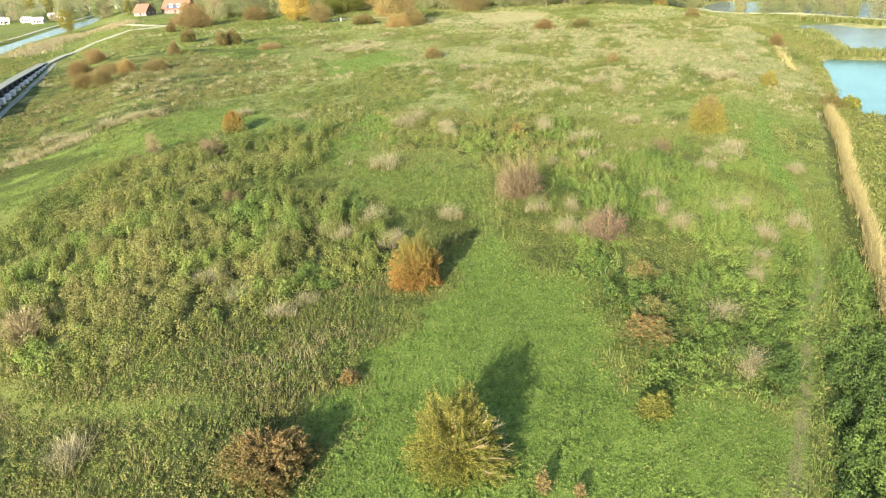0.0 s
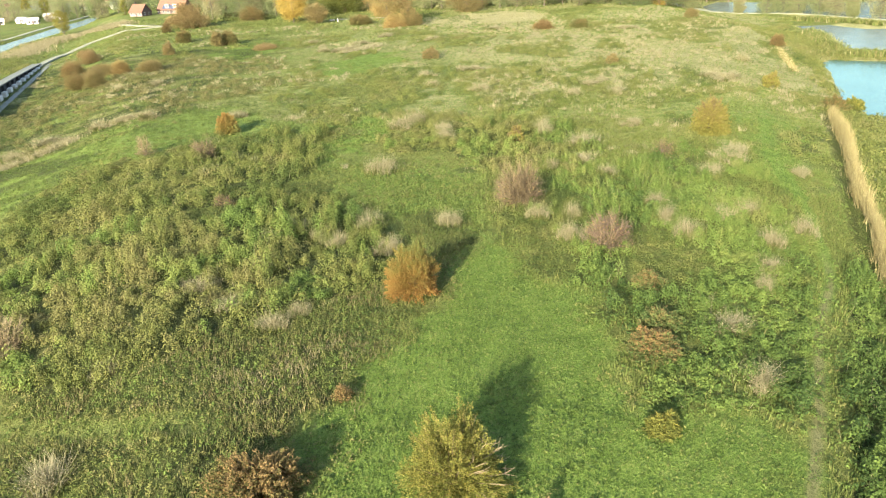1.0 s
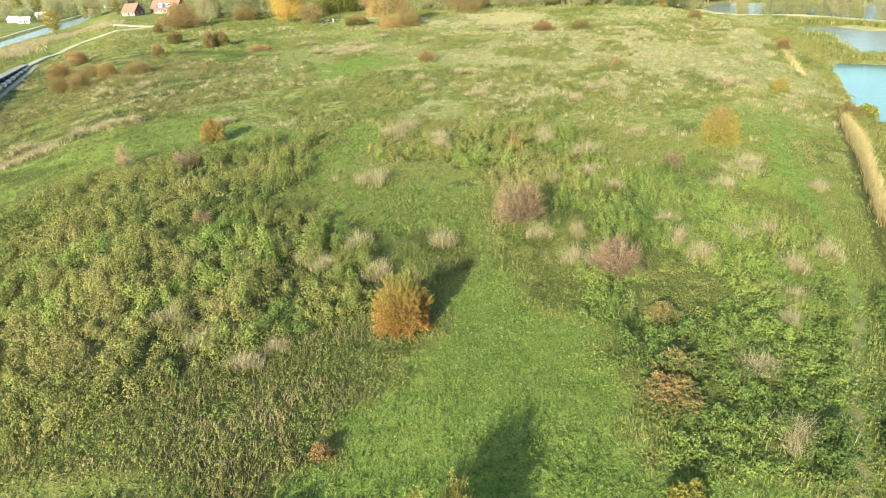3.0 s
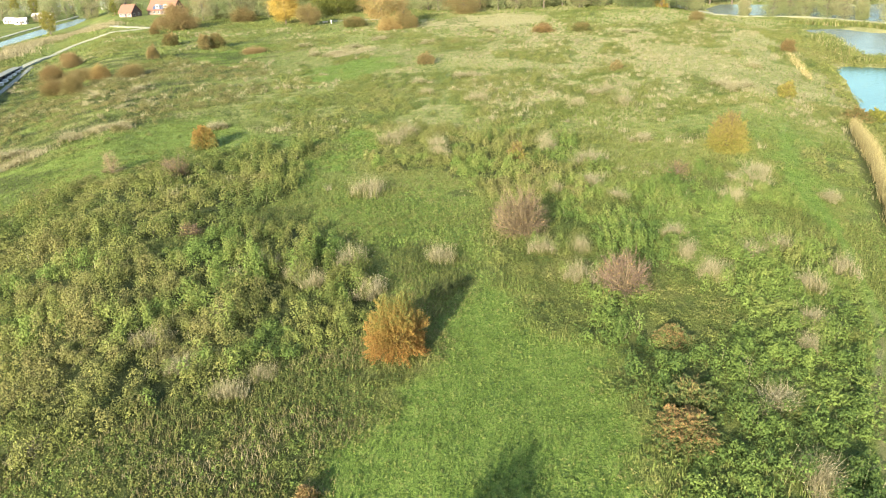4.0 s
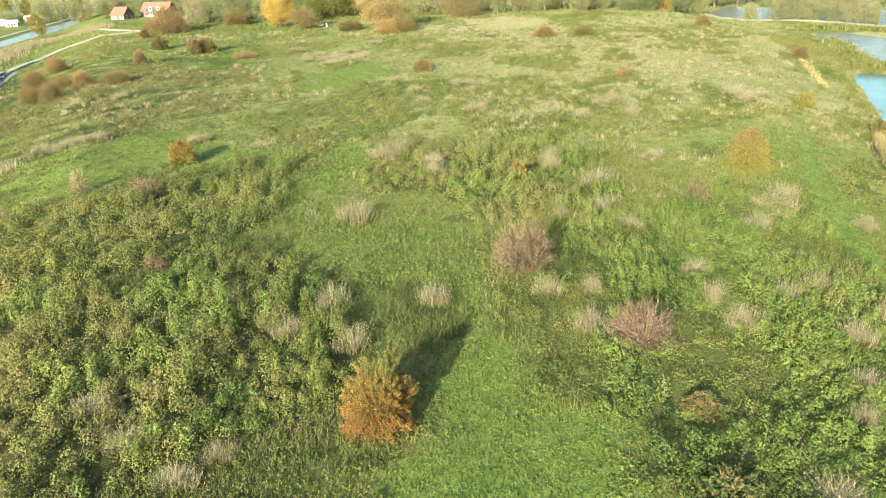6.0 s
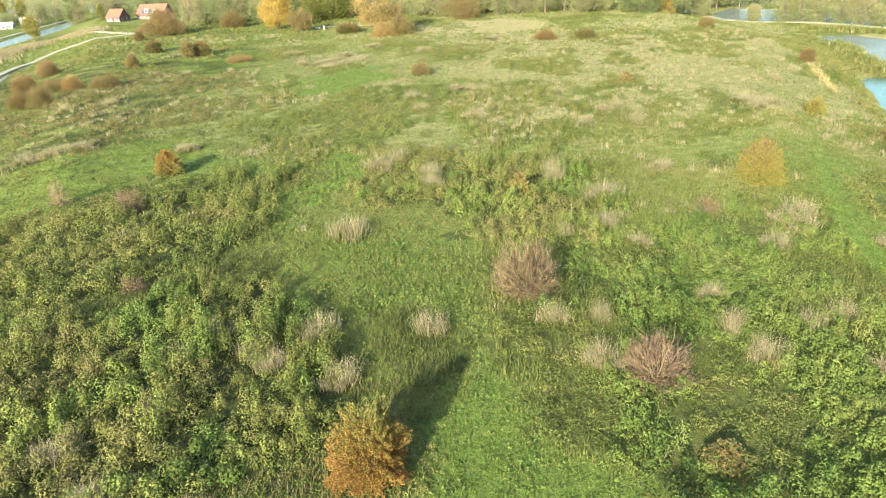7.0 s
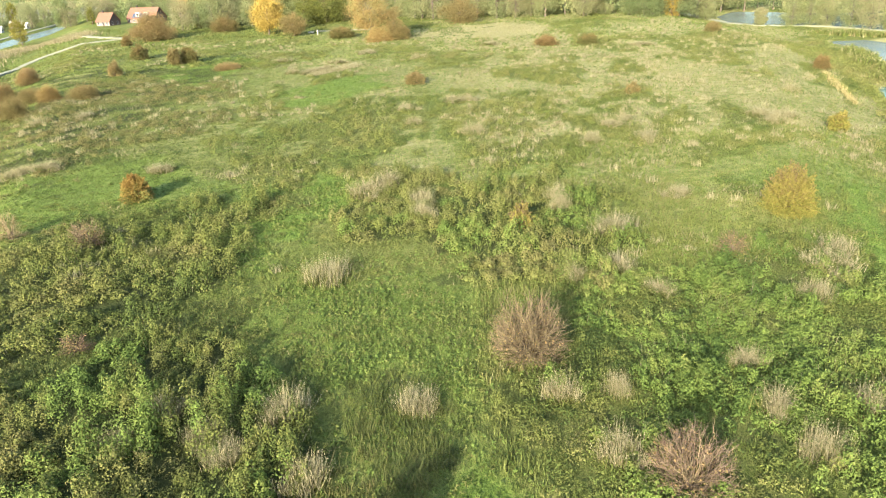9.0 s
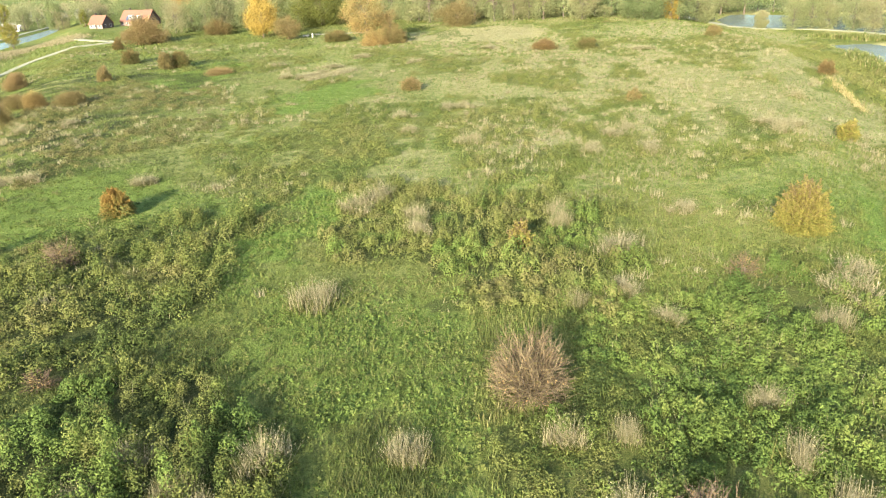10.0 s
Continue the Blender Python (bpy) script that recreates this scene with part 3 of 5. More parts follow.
def woody(n_limb, tips, h, thick, r, sides=4):
    """Limbs from the stem to some of the tips, bowed, in four tapering pieces."""
    n = min(n_limb, len(tips))
    end = tips[:n]
    base = np.zeros((n, 3)) + r.normal(size=(n, 3)) * [0.04 * h, 0.04 * h, 0]
    base[:, 2] = r.uniform(0, 0.25, n) * h * 0.5
    rise = r.uniform(0.02, 0.15, n) * h
    out = []
    for i in range(4):
        s0, s1 = np.full(n, i / 4), np.full(n, (i + 1) / 4)
        out.append(tubes(bend(base, end, rise, s0), bend(base, end, rise, s1), thick * (1 - 0.23 * i) * np.ones(n), thick * (1 - 0.23 * (i + 1)) * np.ones(n), sides))
    return np.concatenate(out), base, rise


def stem_mesh(h, thick, count, r):
    """Several short tapering stems from one root."""
    a = np.arange(count) * 2 * np.pi / count + r.uniform(0, 1)
    p0 = np.stack([np.cos(a) * thick, np.sin(a) * thick, np.full(count, -0.2)], 1)
    p1 = np.stack([np.cos(a) * 0.12 * h, np.sin(a) * 0.12 * h, np.full(count, 0.4 * h)], 1)
    return quads_mesh("stem", tubes(p0, p1, np.full(count, thick), np.full(count, thick * 0.45), 6), M_BARK)


def shrub(x, y, w, h, mat, label, seed, sprays=260, per=26, leaf=0.16, tone=(0.2, 0.5), grade=0.3, low=-0.1, lumps=0.25, limbs=70, spread=0.2, start=0.45, name="shrub", z=None, brush=0.75, bare=0):
    """A leafy shrub: stems, limbs, and sprays of leaves along the outer limbs."""
    r = np.random.default_rng(seed)
    ob = empty(name, x, y, label, "shrub", z=z)
    tips = crown_tips(sprays, w, h, r, low, lumps)
    part("stem", stem_mesh(h, 0.025 * h, 5, r), ob)
    wood, base, rise = woody(limbs, tips, h, 0.011 * h, r, 3)
    part("branchwork", quads_mesh("branchwork", wood, M_TWIG, r.uniform(0, 0.6, len(wood))), ob)
    n = sprays * per
    which = np.repeat(np.arange(sprays), per)
    s = np.sqrt(r.uniform(start ** 2, 1.0, n))
    root = np.zeros((n, 3))
    root[:, 2] = 0.15 * h
    p = bend(root, tips[which], np.full(n, 0.08 * h), s) + r.normal(size=(n, 3)) * (spread * (1.25 - s) if y < 190 else 0.06 * w + 0 * s)[:, None]
    p[:, 2] = np.maximum(p[:, 2], 0.06)
    out = unit(tips[which] - [0, 0, 0.3 * h])
    q = sprigs(p, leaf, unit(out + [0, 0, 0.25]), r, brush)
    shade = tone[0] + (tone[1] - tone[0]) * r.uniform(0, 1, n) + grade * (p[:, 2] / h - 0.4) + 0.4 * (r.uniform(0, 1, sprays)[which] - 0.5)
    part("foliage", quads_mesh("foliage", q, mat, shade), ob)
    if bare:
        a, e = r.uniform(-0.9, 1.2, bare), r.uniform(0.05, 1.0, bare)
        way = np.stack([np.cos(a) * np.cos(e), np.sin(a) * np.cos(e), np.sin(e)], 1)
        p0 = way * [0.3 * w, 0.3 * w, 0.5 * h] + [0, 0, 0.1 * h]
        p1 = p0 + way * (r.uniform(0.16, 0.28, bare) * w)[:, None]
        kink = np.repeat(p1, 3, 0)
        p2 = kink + unit(np.repeat(way, 3, 0) + 0.6 * r.normal(size=(3 * bare, 3))) * r.uniform(0.3, 0.8, 3 * bare)[:, None]
        t = np.concatenate([tubes(p0, p1, np.full(bare, 0.035), np.full(bare, 0.022), 4), tubes(kink, p2, np.full(3 * bare, 0.02), np.full(3 * bare, 0.007), 4)])
        tagged(part("bare_twigs", quads_mesh("bare_twigs", t, M_TWIG, r.uniform(0.6, 1.0, len(t))), ob, "bare grey twigs"), kind="stuff")
    return ob


def bare_shrub(x, y, w, h, label, seed, limbs=70, twigs=9, tone=(0.3, 1.0), leafy=0, twig_mat=None):
    """A leafless shrub of many fine forking twigs that fan out of one root."""
    r = np.random.default_rng(seed)
    ob = empty("bare_shrub", x, y, label, "shrub")
    tips = crown_tips(limbs, w * 0.9, h * 0.9, r, -0.1, 0.22)
    part("stem", stem_mesh(h * 0.7, 0.02 * h, 6, r), ob)
    wood, base, rise = woody(limbs, tips, h, 0.011 * h, r, 3)
    part("branchwork", quads_mesh("branchwork", wood, M_TWIG, r.uniform(tone[0], tone[1], len(wood))), ob)
    which = np.repeat(np.arange(limbs), twigs)
    s = r.uniform(0.35, 0.95, len(which))
    p0 = bend(base[which], tips[which], rise[which], s)
    way = unit(unit(tips[which] - base[which]) + 0.45 * r.normal(size=(len(which), 3)) + [0, 0, 0.15])
    p1 = p0 + way * (r.uniform(0.08, 0.18, len(which)) * h)[:, None]
    p2 = p1 + unit(way + 0.5 * r.normal(size=way.shape)) * (r.uniform(0.08, 0.15, len(which)) * h)[:, None]
    t = np.concatenate([tubes(p0, p1, np.full(len(p0), 0.004 * h), np.full(len(p0), 0.0028 * h), 3), tubes(p1, p2, np.full(len(p0), 0.0028 * h), np.full(len(p0), 0.0012 * h), 3)])
    part("brushwood", quads_mesh("brushwood", t, twig_mat or M_TWIG, r.uniform(tone[0], tone[1], len(t))), ob)
    if leafy:
        p = p1[r.integers(0, len(p1), leafy)] + 0.1 * r.normal(size=(leafy, 3))
        part("foliage", quads_mesh("foliage", leaves(p, 0.12, np.array([0, 0, 1.0]), r), M_RUST, r.uniform(0.3, 1, leafy)), ob)
    return ob


def tuft(x, y, w, h, label, seed, count=900, tone=(0.35, 1.0), mat=None):
    """A tuft of dry grass: fine leaning blades in a few bunches, feathery plumes at the tips."""
    r = np.random.default_rng(seed)
    ob = empty("grass_tuft", x, y, label, "grass tuft", "dry grass tufts")
    bunch = r.normal(size=(7, 2)) * w * 0.22
    which = r.integers(0, 7, count)
    foot = np.concatenate([bunch[which] + r.normal(size=(count, 2)) * w * 0.11, np.zeros((count, 1))], 1)
    hh = h * r.uniform(0.55, 1.1, 7)[which] * r.uniform(0.35, 1.1, count)
    q = blades(foot, hh, 0.6, 0.021, r)
    part("tussock", quads_mesh("tussock", q, mat or M_STRAW, r.uniform(tone[0] - 0.3, tone[1] - 0.2, count)), ob)
    low = np.concatenate([r.normal(size=(count // 2, 2)) * w * 0.24, np.zeros((count // 2, 1))], 1)
    part("leafy_base", quads_mesh("leafy_base", blades(low, 0.5 * h * r.uniform(0.4, 1.1, count // 2), 1.0, 0.06, r), M_HERB, r.uniform(0.2, 0.75, count // 2)), ob)
    tip = q[:, 2] + r.normal(size=(count, 3)) * 0.05
    part("plume", quads_mesh("plume", shoots(tip - [0, 0, 0.08], 0.058, np.array([0, -0.25, 0.5]), r), mat or M_STRAW, r.uniform(tone[0] - 0.3, tone[1] - 0.1, count)), ob)
    return ob


def tree(x, y, w, h, mat, label, seed, clumps=120, per=14, leaf=0.55, tone=(0.2, 0.7), low=-0.55, stem=0.28, grade=0.15, group="", narrow=1.3):
    """A broad-leaved tree: tapering trunk, limbs, and a crown of leaf clumps with gaps."""
    r = np.random.default_rng(seed)
    ob = empty("tree", x, y, label, "tree", group)
    p0, p1 = np.array([[0, 0, -0.3]]), np.array([[0.02 * h, 0.01 * h, 0.45 * h]])
    p2 = np.array([[0.0, 0.03 * h, 0.8 * h]])
    trunk = np.concatenate([tubes(p0, p1, np.array([0.026 * h]), np.array([0.016 * h]), 8), tubes(p1, p2, np.array([0.016 * h]), np.array([0.005 * h]), 8)])
    part("trunk", quads_mesh("trunk", trunk, M_BARK), ob)
    az = r.uniform(0, 2 * np.pi, clumps)
    el = np.arcsin(r.uniform(low, 1, clumps))
    far = (0.68 + 0.55 * vnoise(az * 1.4 + seed, el * 2 + 9, 1.0, 5)) * r.uniform(0.6, 1.0, clumps)
    ch = h * (1 - stem) / 2
    tips = np.stack([np.cos(az) * np.cos(el) * w / 2 * far, np.sin(az) * np.cos(el) * w / 2 * far, h * stem + ch * (1 + np.sin(el) * far * narrow)], 1)
    tips[:, 2] = np.maximum(tips[:, 2], 0.5)
    n_l = 26
    root = np.zeros((n_l, 3))
    root[:, 2] = r.uniform(0.2, 0.6, n_l) * h
    limbs = tubes(root, tips[:n_l], np.full(n_l, 0.008 * h), np.full(n_l, 0.002 * h), 4)
    part("limbwork", quads_mesh("limbwork", limbs, M_BARK), ob)
    which = np.repeat(np.arange(clumps), int(per * 2.1))
    n = len(which)
    p = tips[which] + r.normal(size=(n, 3)) * (0.075 * w) * [1, 1, 0.8]
    p[:, 2] = np.maximum(p[:, 2], 0.25)
    shade = tone[0] + (tone[1] - tone[0]) * (0.55 * r.uniform(0, 1, clumps)[which] + 0.45 * r.uniform(0, 1, n)) + grade * (p[:, 2] / h - 0.5)
    part("crown", quads_mesh("crown", shoots(p, leaf * 0.6, unit(p - [0, 0, h * 0.5]) * 0.8 + [0, 0, 0.2], r), mat, shade), ob)
    return ob


def scaled(x, y, turn, sx, sz):
    return pose(x, y, float(gz(x, y)) - 0.05, 0, 0, turn) @ Matrix.Diagonal((sx, sx, sz, 1))


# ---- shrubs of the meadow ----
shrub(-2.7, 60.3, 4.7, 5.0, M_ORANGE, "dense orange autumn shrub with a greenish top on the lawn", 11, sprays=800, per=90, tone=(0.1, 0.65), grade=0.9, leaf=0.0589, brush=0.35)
shrub(0.0, 34.6, 5.6, 4.9, M_YELLOW, "yellow-green thorny shrub with grey bare twigs on one side", 12, sprays=640, per=90, tone=(0.1, 0.8), grade=0.2, leaf=0.0551, brush=0.45, lumps=0.38, bare=34)
shrub(-11.4, 35.2, 6.0, 2.3, M_BROWN, "broad shrub with withered brown leaves over green ones", 13, sprays=640, per=56, tone=(0.05, 0.85), grade=0.5, leaf=0.0855, lumps=0.3)
bare_shrub(9.4, 83.4, 6.2, 5.3, "large bare grey-brown shrub of fine twigs", 14, limbs=130, twigs=13, tone=(0.0, 0.75), leafy=700)
bare_shrub(16.6, 68.2, 5.3, 4.0, "bare reddish shrub with spreading twigs", 15, limbs=90, twigs=12, tone=(0.0, 0.85), leafy=600, twig_mat=M_REDTWIG)
shrub(15.4, 48.4, 4.8, 1.7, M_BRAMBLE, "low bramble mound with rust-brown leaves over green ones", 16, sprays=340, per=48, tone=(0.0, 0.7), grade=0.7, leaf=0.0902)
shrub(16.8, 51.6, 3.6, 1.8, M_BRAMBLE, "low dark bramble mound with bare grey stalks", 17, sprays=200, per=34, tone=(0.0, 0.5), leaf=0.104)
shrub(18.0, 59.8, 3.2, 1.1, M_BRAMBLE, "low spreading bramble mound turning rust-brown", 18, sprays=200, per=36, tone=(0.1, 0.8), leaf=0.095)
shrub(13.2, 38.9, 2.4, 1.3, M_YELLOW, "small yellow-green bush at the lawn's edge", 19, sprays=170, per=42, tone=(0.0, 0.5), leaf=0.0808)
shrub(-37.0, 128.0, 4.2, 3.8, M_ORANGE, "orange-leaved shrub with a green foot", 20, sprays=320, per=48, tone=(0.4, 0.85), grade=-0.5, leaf=0.095)
bare_shrub(-47.0, 115.3, 2.8, 3.6, "slender pale pinkish bare sapling shrub", 21, limbs=50, twigs=8, tone=(0.5, 1.0), leafy=260)
bare_shrub(-36.3, 111.6, 4.2, 3.4, "low reddish bare shrub among green herbs", 22, limbs=80, twigs=10, tone=(0.1, 0.8), leafy=400, twig_mat=M_REDTWIG)
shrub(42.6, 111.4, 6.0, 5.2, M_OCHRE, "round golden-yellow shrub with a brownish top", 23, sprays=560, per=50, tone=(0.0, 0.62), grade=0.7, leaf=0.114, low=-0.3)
bare_shrub(-27.2, 87.9, 3.2, 1.8, "low dark heap of withered bramble stalks", 61, limbs=70, twigs=10, tone=(0.0, 0.35), leafy=160, twig_mat=M_REDTWIG)
bare_shrub(-39.2, 58.6, 4.6, 3.4, "pale pinkish bare shrub of dense fine twigs", 24, limbs=100, twigs=12, tone=(0.5, 1.0))
shrub(69.9, 151.5, 3.8, 3.0, M_OCHRE, "small yellow bush beside the grassy track", 25, sprays=160, per=22, leaf=0.19, tone=(0.0, 0.5))
shrub(-0.9, 209.5, 5.0, 2.8, M_RUST, "small rust-coloured bush in the rough meadow", 26, sprays=110, per=40, leaf=0.167, tone=(0.1, 0.8))
shrub(44.5, 184.0, 3.2, 2.3, M_RUST, "small rust-coloured bush in the rough meadow", 27, sprays=90, per=17, leaf=0.332)
shrub(12.3, 110.8, 2.8, 3.0, M_OCHRE, "small yellow-brown bush among tall herbs", 28, sprays=120, per=20, leaf=0.152, tone=(0.3, 0.9))
bare_shrub(32.0, 101.2, 4.0, 2.4, "low reddish-brown bush of bare twigs", 29, limbs=60, twigs=9, tone=(0.1, 0.7), leafy=300)
shrub(-72.6, 269.0, 5.6, 4.6, M_BROWN, "dense brown-green thorn bush on the far lawn", 30, sprays=160, per=88, leaf=0.167, tone=(0.0, 0.6))
shrub(-76.0, 265.5, 4.6, 5.0, M_RUST, "tawny bush on the far meadow", 31, sprays=120, per=79, leaf=0.167)
shrub(-98.3, 203.5, 7.0, 4.0, M_BROWN, "thicket bush with brown and orange leaves", 32, sprays=312, per=88, leaf=0.0806, tone=(0.2, 0.8))
shrub(-91.2, 199.5, 5.6, 4.8, M_RUST, "tawny brown bush in a far thicket", 33, sprays=312, per=88, leaf=0.0806, tone=(0.1, 0.5))
shrub(-97.2, 219.0, 6.8, 3.2, M_RUST, "low brown bush in a far thicket", 34, sprays=247, per=88, leaf=0.093)
shrub(-118.4, 258.0, 6.8, 4.3, M_RUST, "reddish-brown bush near the road", 35, sprays=247, per=88, leaf=0.093, tone=(0.4, 1.0))
shrub(-113.5, 234.0, 7.6, 4.8, M_BROWN, "dull brown bush near the road", 36, sprays=247, per=88, leaf=0.093, tone=(0.4, 0.9))
shrub(-80.6, 211.5, 7.4, 3.0, M_RUST, "low reddish bush in rough grass", 37, sprays=247, per=88, leaf=0.093)
shrub(-111.0, 348.0, 16.0, 10.5, M_RUST, "large tawny and rust thicket behind the lane", 38, sprays=240, per=88, leaf=0.248, tone=(0.3, 0.95), lumps=0.4)
shrub(-94.1, 284.5, 5.8, 4.4, M_BROWN, "brown bush at the far edge of the meadow", 39, sprays=120, per=79, leaf=0.192)
shrub(39.9, 268.0, 7.0, 3.0, M_BROWN, "rust-brown bush on the far meadow", 40, sprays=110, per=79, leaf=0.149, tone=(0.5, 1.0))
shrub(52.6, 266.0, 6.2, 3.0, M_BROWN, "olive bush on the far meadow", 41, sprays=110, per=79, leaf=0.149, tone=(0.0, 0.5))
shrub(97.6, 281.6, 5.2, 3.4, M_RUST, "rust-coloured bush by the causeway", 42, sprays=110, per=79, leaf=0.149)
shrub(99.7, 214.6, 4.4, 3.7, M_BROWN, "brown bush near the pond", 43, sprays=100, per=79, leaf=0.112, tone=(0.4, 0.9))
shrub(77.6, 140.0, 6.0, 2.4, M_BROWN, "olive bank bush at the pond's edge", 44, sprays=140, per=39, leaf=0.19, tone=(0.1, 0.7))
shrub(82.5, 142.0, 5.0, 2.2, M_YELLOW, "yellow-green bank bush at the pond's edge", 45, sprays=120, per=34, leaf=0.19, tone=(0.0, 0.5))
shrub(-30.0, 322.0, 10.0, 3.6, M_BROWN, "low olive bush before the tall trees", 46, sprays=130, per=79, leaf=0.192, tone=(0.1, 0.6))
shrub(-14.5, 304.0, 9.0, 5.0, M_TAWNY, "orange undergrowth below a tall tree", 47, sprays=130, per=79, leaf=0.192, tone=(0.2, 0.7))
shrub(-7.0, 306.0, 7.0, 4.6, M_RUST, "brownish undergrowth below a tall tree", 48, sprays=120, per=79, leaf=0.192)

shrub(-116.1, 330.6, 4.0, 4.5, M_BROWN, "narrow brown bush beside the road", 57, sprays=110, per=79, leaf=0.124, tone=(0.3, 0.9))
shrub(-86.8, 245.7, 4.2, 4.6, M_RUST, "small tawny bush in rough grass", 58, sprays=110, per=79, leaf=0.112, tone=(0.2, 0.8))
shrub(-132.4, 284.0, 5.6, 2.6, M_RUST, "low rust-brown bush beside the road", 59, sprays=110, per=79, leaf=0.112, tone=(0.3, 0.9))
shrub(-88.8, 211.0, 5.0, 3.8, M_TAWNY, "tawny bush at the end of a thicket", 49, sprays=190, per=88, leaf=0.093, tone=(0.0, 0.6))
shrub(-103.0, 402.0, 12.0, 5.6, M_BROWN, "wide olive-brown bush before the farm trees", 50, sprays=150, per=88, leaf=0.192, tone=(0.0, 0.6))
shrub(-127.0, 372.0, 7.0, 4.0, M_BROWN, "dull brown bush at the lane's bend", 51, sprays=130, per=79, leaf=0.167, tone=(0.3, 0.9))
shrub(-88.0, 372.0, 12.0, 6.0, M_BROWN, "broad brown thicket behind the meadow", 52, sprays=150, per=88, leaf=0.192, tone=(0.2, 0.8))
shrub(-56.1, 250.3, 7.8, 1.5, M_RUST, "low row of reddish dry dock stalks", 53, sprays=150, per=79, leaf=0.093, tone=(0.3, 1.0))

shrub(4.9, 32.2, 0.9, 1.6, M_RUST, "thin brown dock plant standing on the lawn", 54, sprays=40, per=14, leaf=0.0855, tone=(0.2, 0.8), limbs=12)
shrub(6.9, 31.6, 0.6, 1.1, M_RUST, "small brown dock plant standing on the lawn", 55, sprays=26, per=14, leaf=0.076, tone=(0.2, 0.8), limbs=8)
shrub(-7.4, 44.5, 1.5, 1.2, M_BROWN, "small brown weed clump at the lawn's edge", 56, sprays=60, per=17, leaf=0.095, tone=(0.3, 0.9), limbs=14)

# ---- tufts of dry grass ----
TUFTS = [(-8.1, 99.4, 4.6, 2.3), (1.0, 77.2, 2.3, 1.8), (-8.1, 77.0, 2.6, 2.0), (-5.6, 70.6, 2.4, 1.8), (25.5, 70.6, 3.0, 2.1), (11.1, 77.6, 1.9, 1.8), (13.2, 71.2, 2.2, 1.8), (14.7, 78.0, 2.0, 1.8), (-3.7, 129.2, 3.6, 2.2), (1.1, 115.6, 2.2, 2.2)]
TUFTS += [(9.9, 156.4, 4.6, 2.0), (21.8, 107.8, 3.8, 1.8), (32.5, 118.9, 2.6, 1.6), (17.8, 116.0, 2.6, 2.2), (33.4, 68.4, 2.0, 1.9), (38.6, 73.0, 2.2, 1.9), (27.9, 58.4, 1.8, 1.7), (21.6, 44.4, 2.4, 1.4), (-16.6, 78.0, 2.6, 1.5), (-13.0, 74.8, 2.8, 1.6)]
TUFTS += [(-14.8, 55.2, 2.0, 1.2), (-22.7, 63.5, 2.6, 1.3), (-17.6, 67.0, 2.8, 1.3), (-25.5, 38.6, 2.8, 1.7), (39.3, 96.7, 4.0, 1.6), (-80.0, 136.0, 4.6, 1.9), (-75.5, 141.5, 4.4, 1.9), (-67.0, 145.0, 4.4, 1.7), (-62.5, 145.5, 4.2, 1.6), (-58.0, 146.5, 3.4, 1.5)]
TUFTS += [(-38.5, 142.0, 3.2, 1.5), (-79.0, 185.0, 3.6, 1.6), (-70.0, 187.0, 3.6, 1.5), (-17.0, 271.0, 5.0, 1.5), (0.0, 254.0, 5.0, 1.5), (-41.0, 260.0, 4.4, 1.4), (-2.0, 179.0, 3.6, 1.5), (10.0, 186.0, 4.4, 1.5), (23.0, 278.0, 5.0, 1.5), (68.0, 259.0, 5.0, 1.5), (28.0, 147.0, 3.6, 1.6)]
TUFTS += [(-29.4, 233.2, 4.0, 1.6), (-27.4, 237.0, 4.0, 1.6), (-25.4, 241.6, 4.0, 1.6), (-22.8, 250.8, 4.0, 1.5), (59.9, 153.2, 3.8, 1.7), (75.3, 180.6, 3.6, 1.8), (36.1, 146.0, 3.6, 1.8), (33.7, 156.4, 3.6, 1.6), (-0.4, 166.2, 3.4, 1.5), (-19.0, 58.8, 2.0, 1.1), (30.4, 62.5, 1.8, 1.6)]
TUFTS += [(-18.4, 74.6, 2.4, 1.6), (22.5, 92.8, 2.0, 1.2), (-6.4, 125.4, 3.4, 2.2), (17.8, 120.4, 3.0, 2.0), (24.5, 75.0, 2.0, 1.9), (41.8, 99.5, 3.0, 1.7), (35.0, 90.5, 3.2, 1.8), (25.0, 80.6, 2.0, 1.3), (-11.0, 73.0, 2.2, 1.5), (15.6, 96.9, 2.2, 1.4), (20.4, 98.0, 2.4, 1.5)]
TUFTS += [(1.0, 121.0, 2.4, 2.1), (48.4, 93.9, 2.6, 1.5), (22.3, 51.3, 2.6, 1.3), (30.7, 74.7, 1.8, 1.6), (36.1, 160.0, 3.4, 1.7), (59.5, 158.8, 3.4, 1.7), (63.4, 155.9, 3.2, 1.7), (-34.2, 236.0, 4.4, 1.6), (7.2, 185.2, 3.6, 1.5), (-27.0, 51.5, 2.0, 1.0), (-12.6, 57.8, 2.2, 1.0), (34.0, 76.6, 2.0, 1.7)]
tuft_kinds = [tuft(TUFTS[i][0], TUFTS[i][1], TUFTS[i][2], TUFTS[i][3], "pale straw-coloured tuft of tall dry grass", 60 + i) for i in (0, 1, 9)]
for i, (x, y, w, h) in enumerate(TUFTS):
    if i not in (0, 1, 9):
        kind = (1, 0, 2)[i % 3]
        src = (0, 1, 9)[kind]
        copy_thing(tuft_kinds[kind], scaled(x, y, 37 * i, w / TUFTS[src][2], h / TUFTS[src][3]))

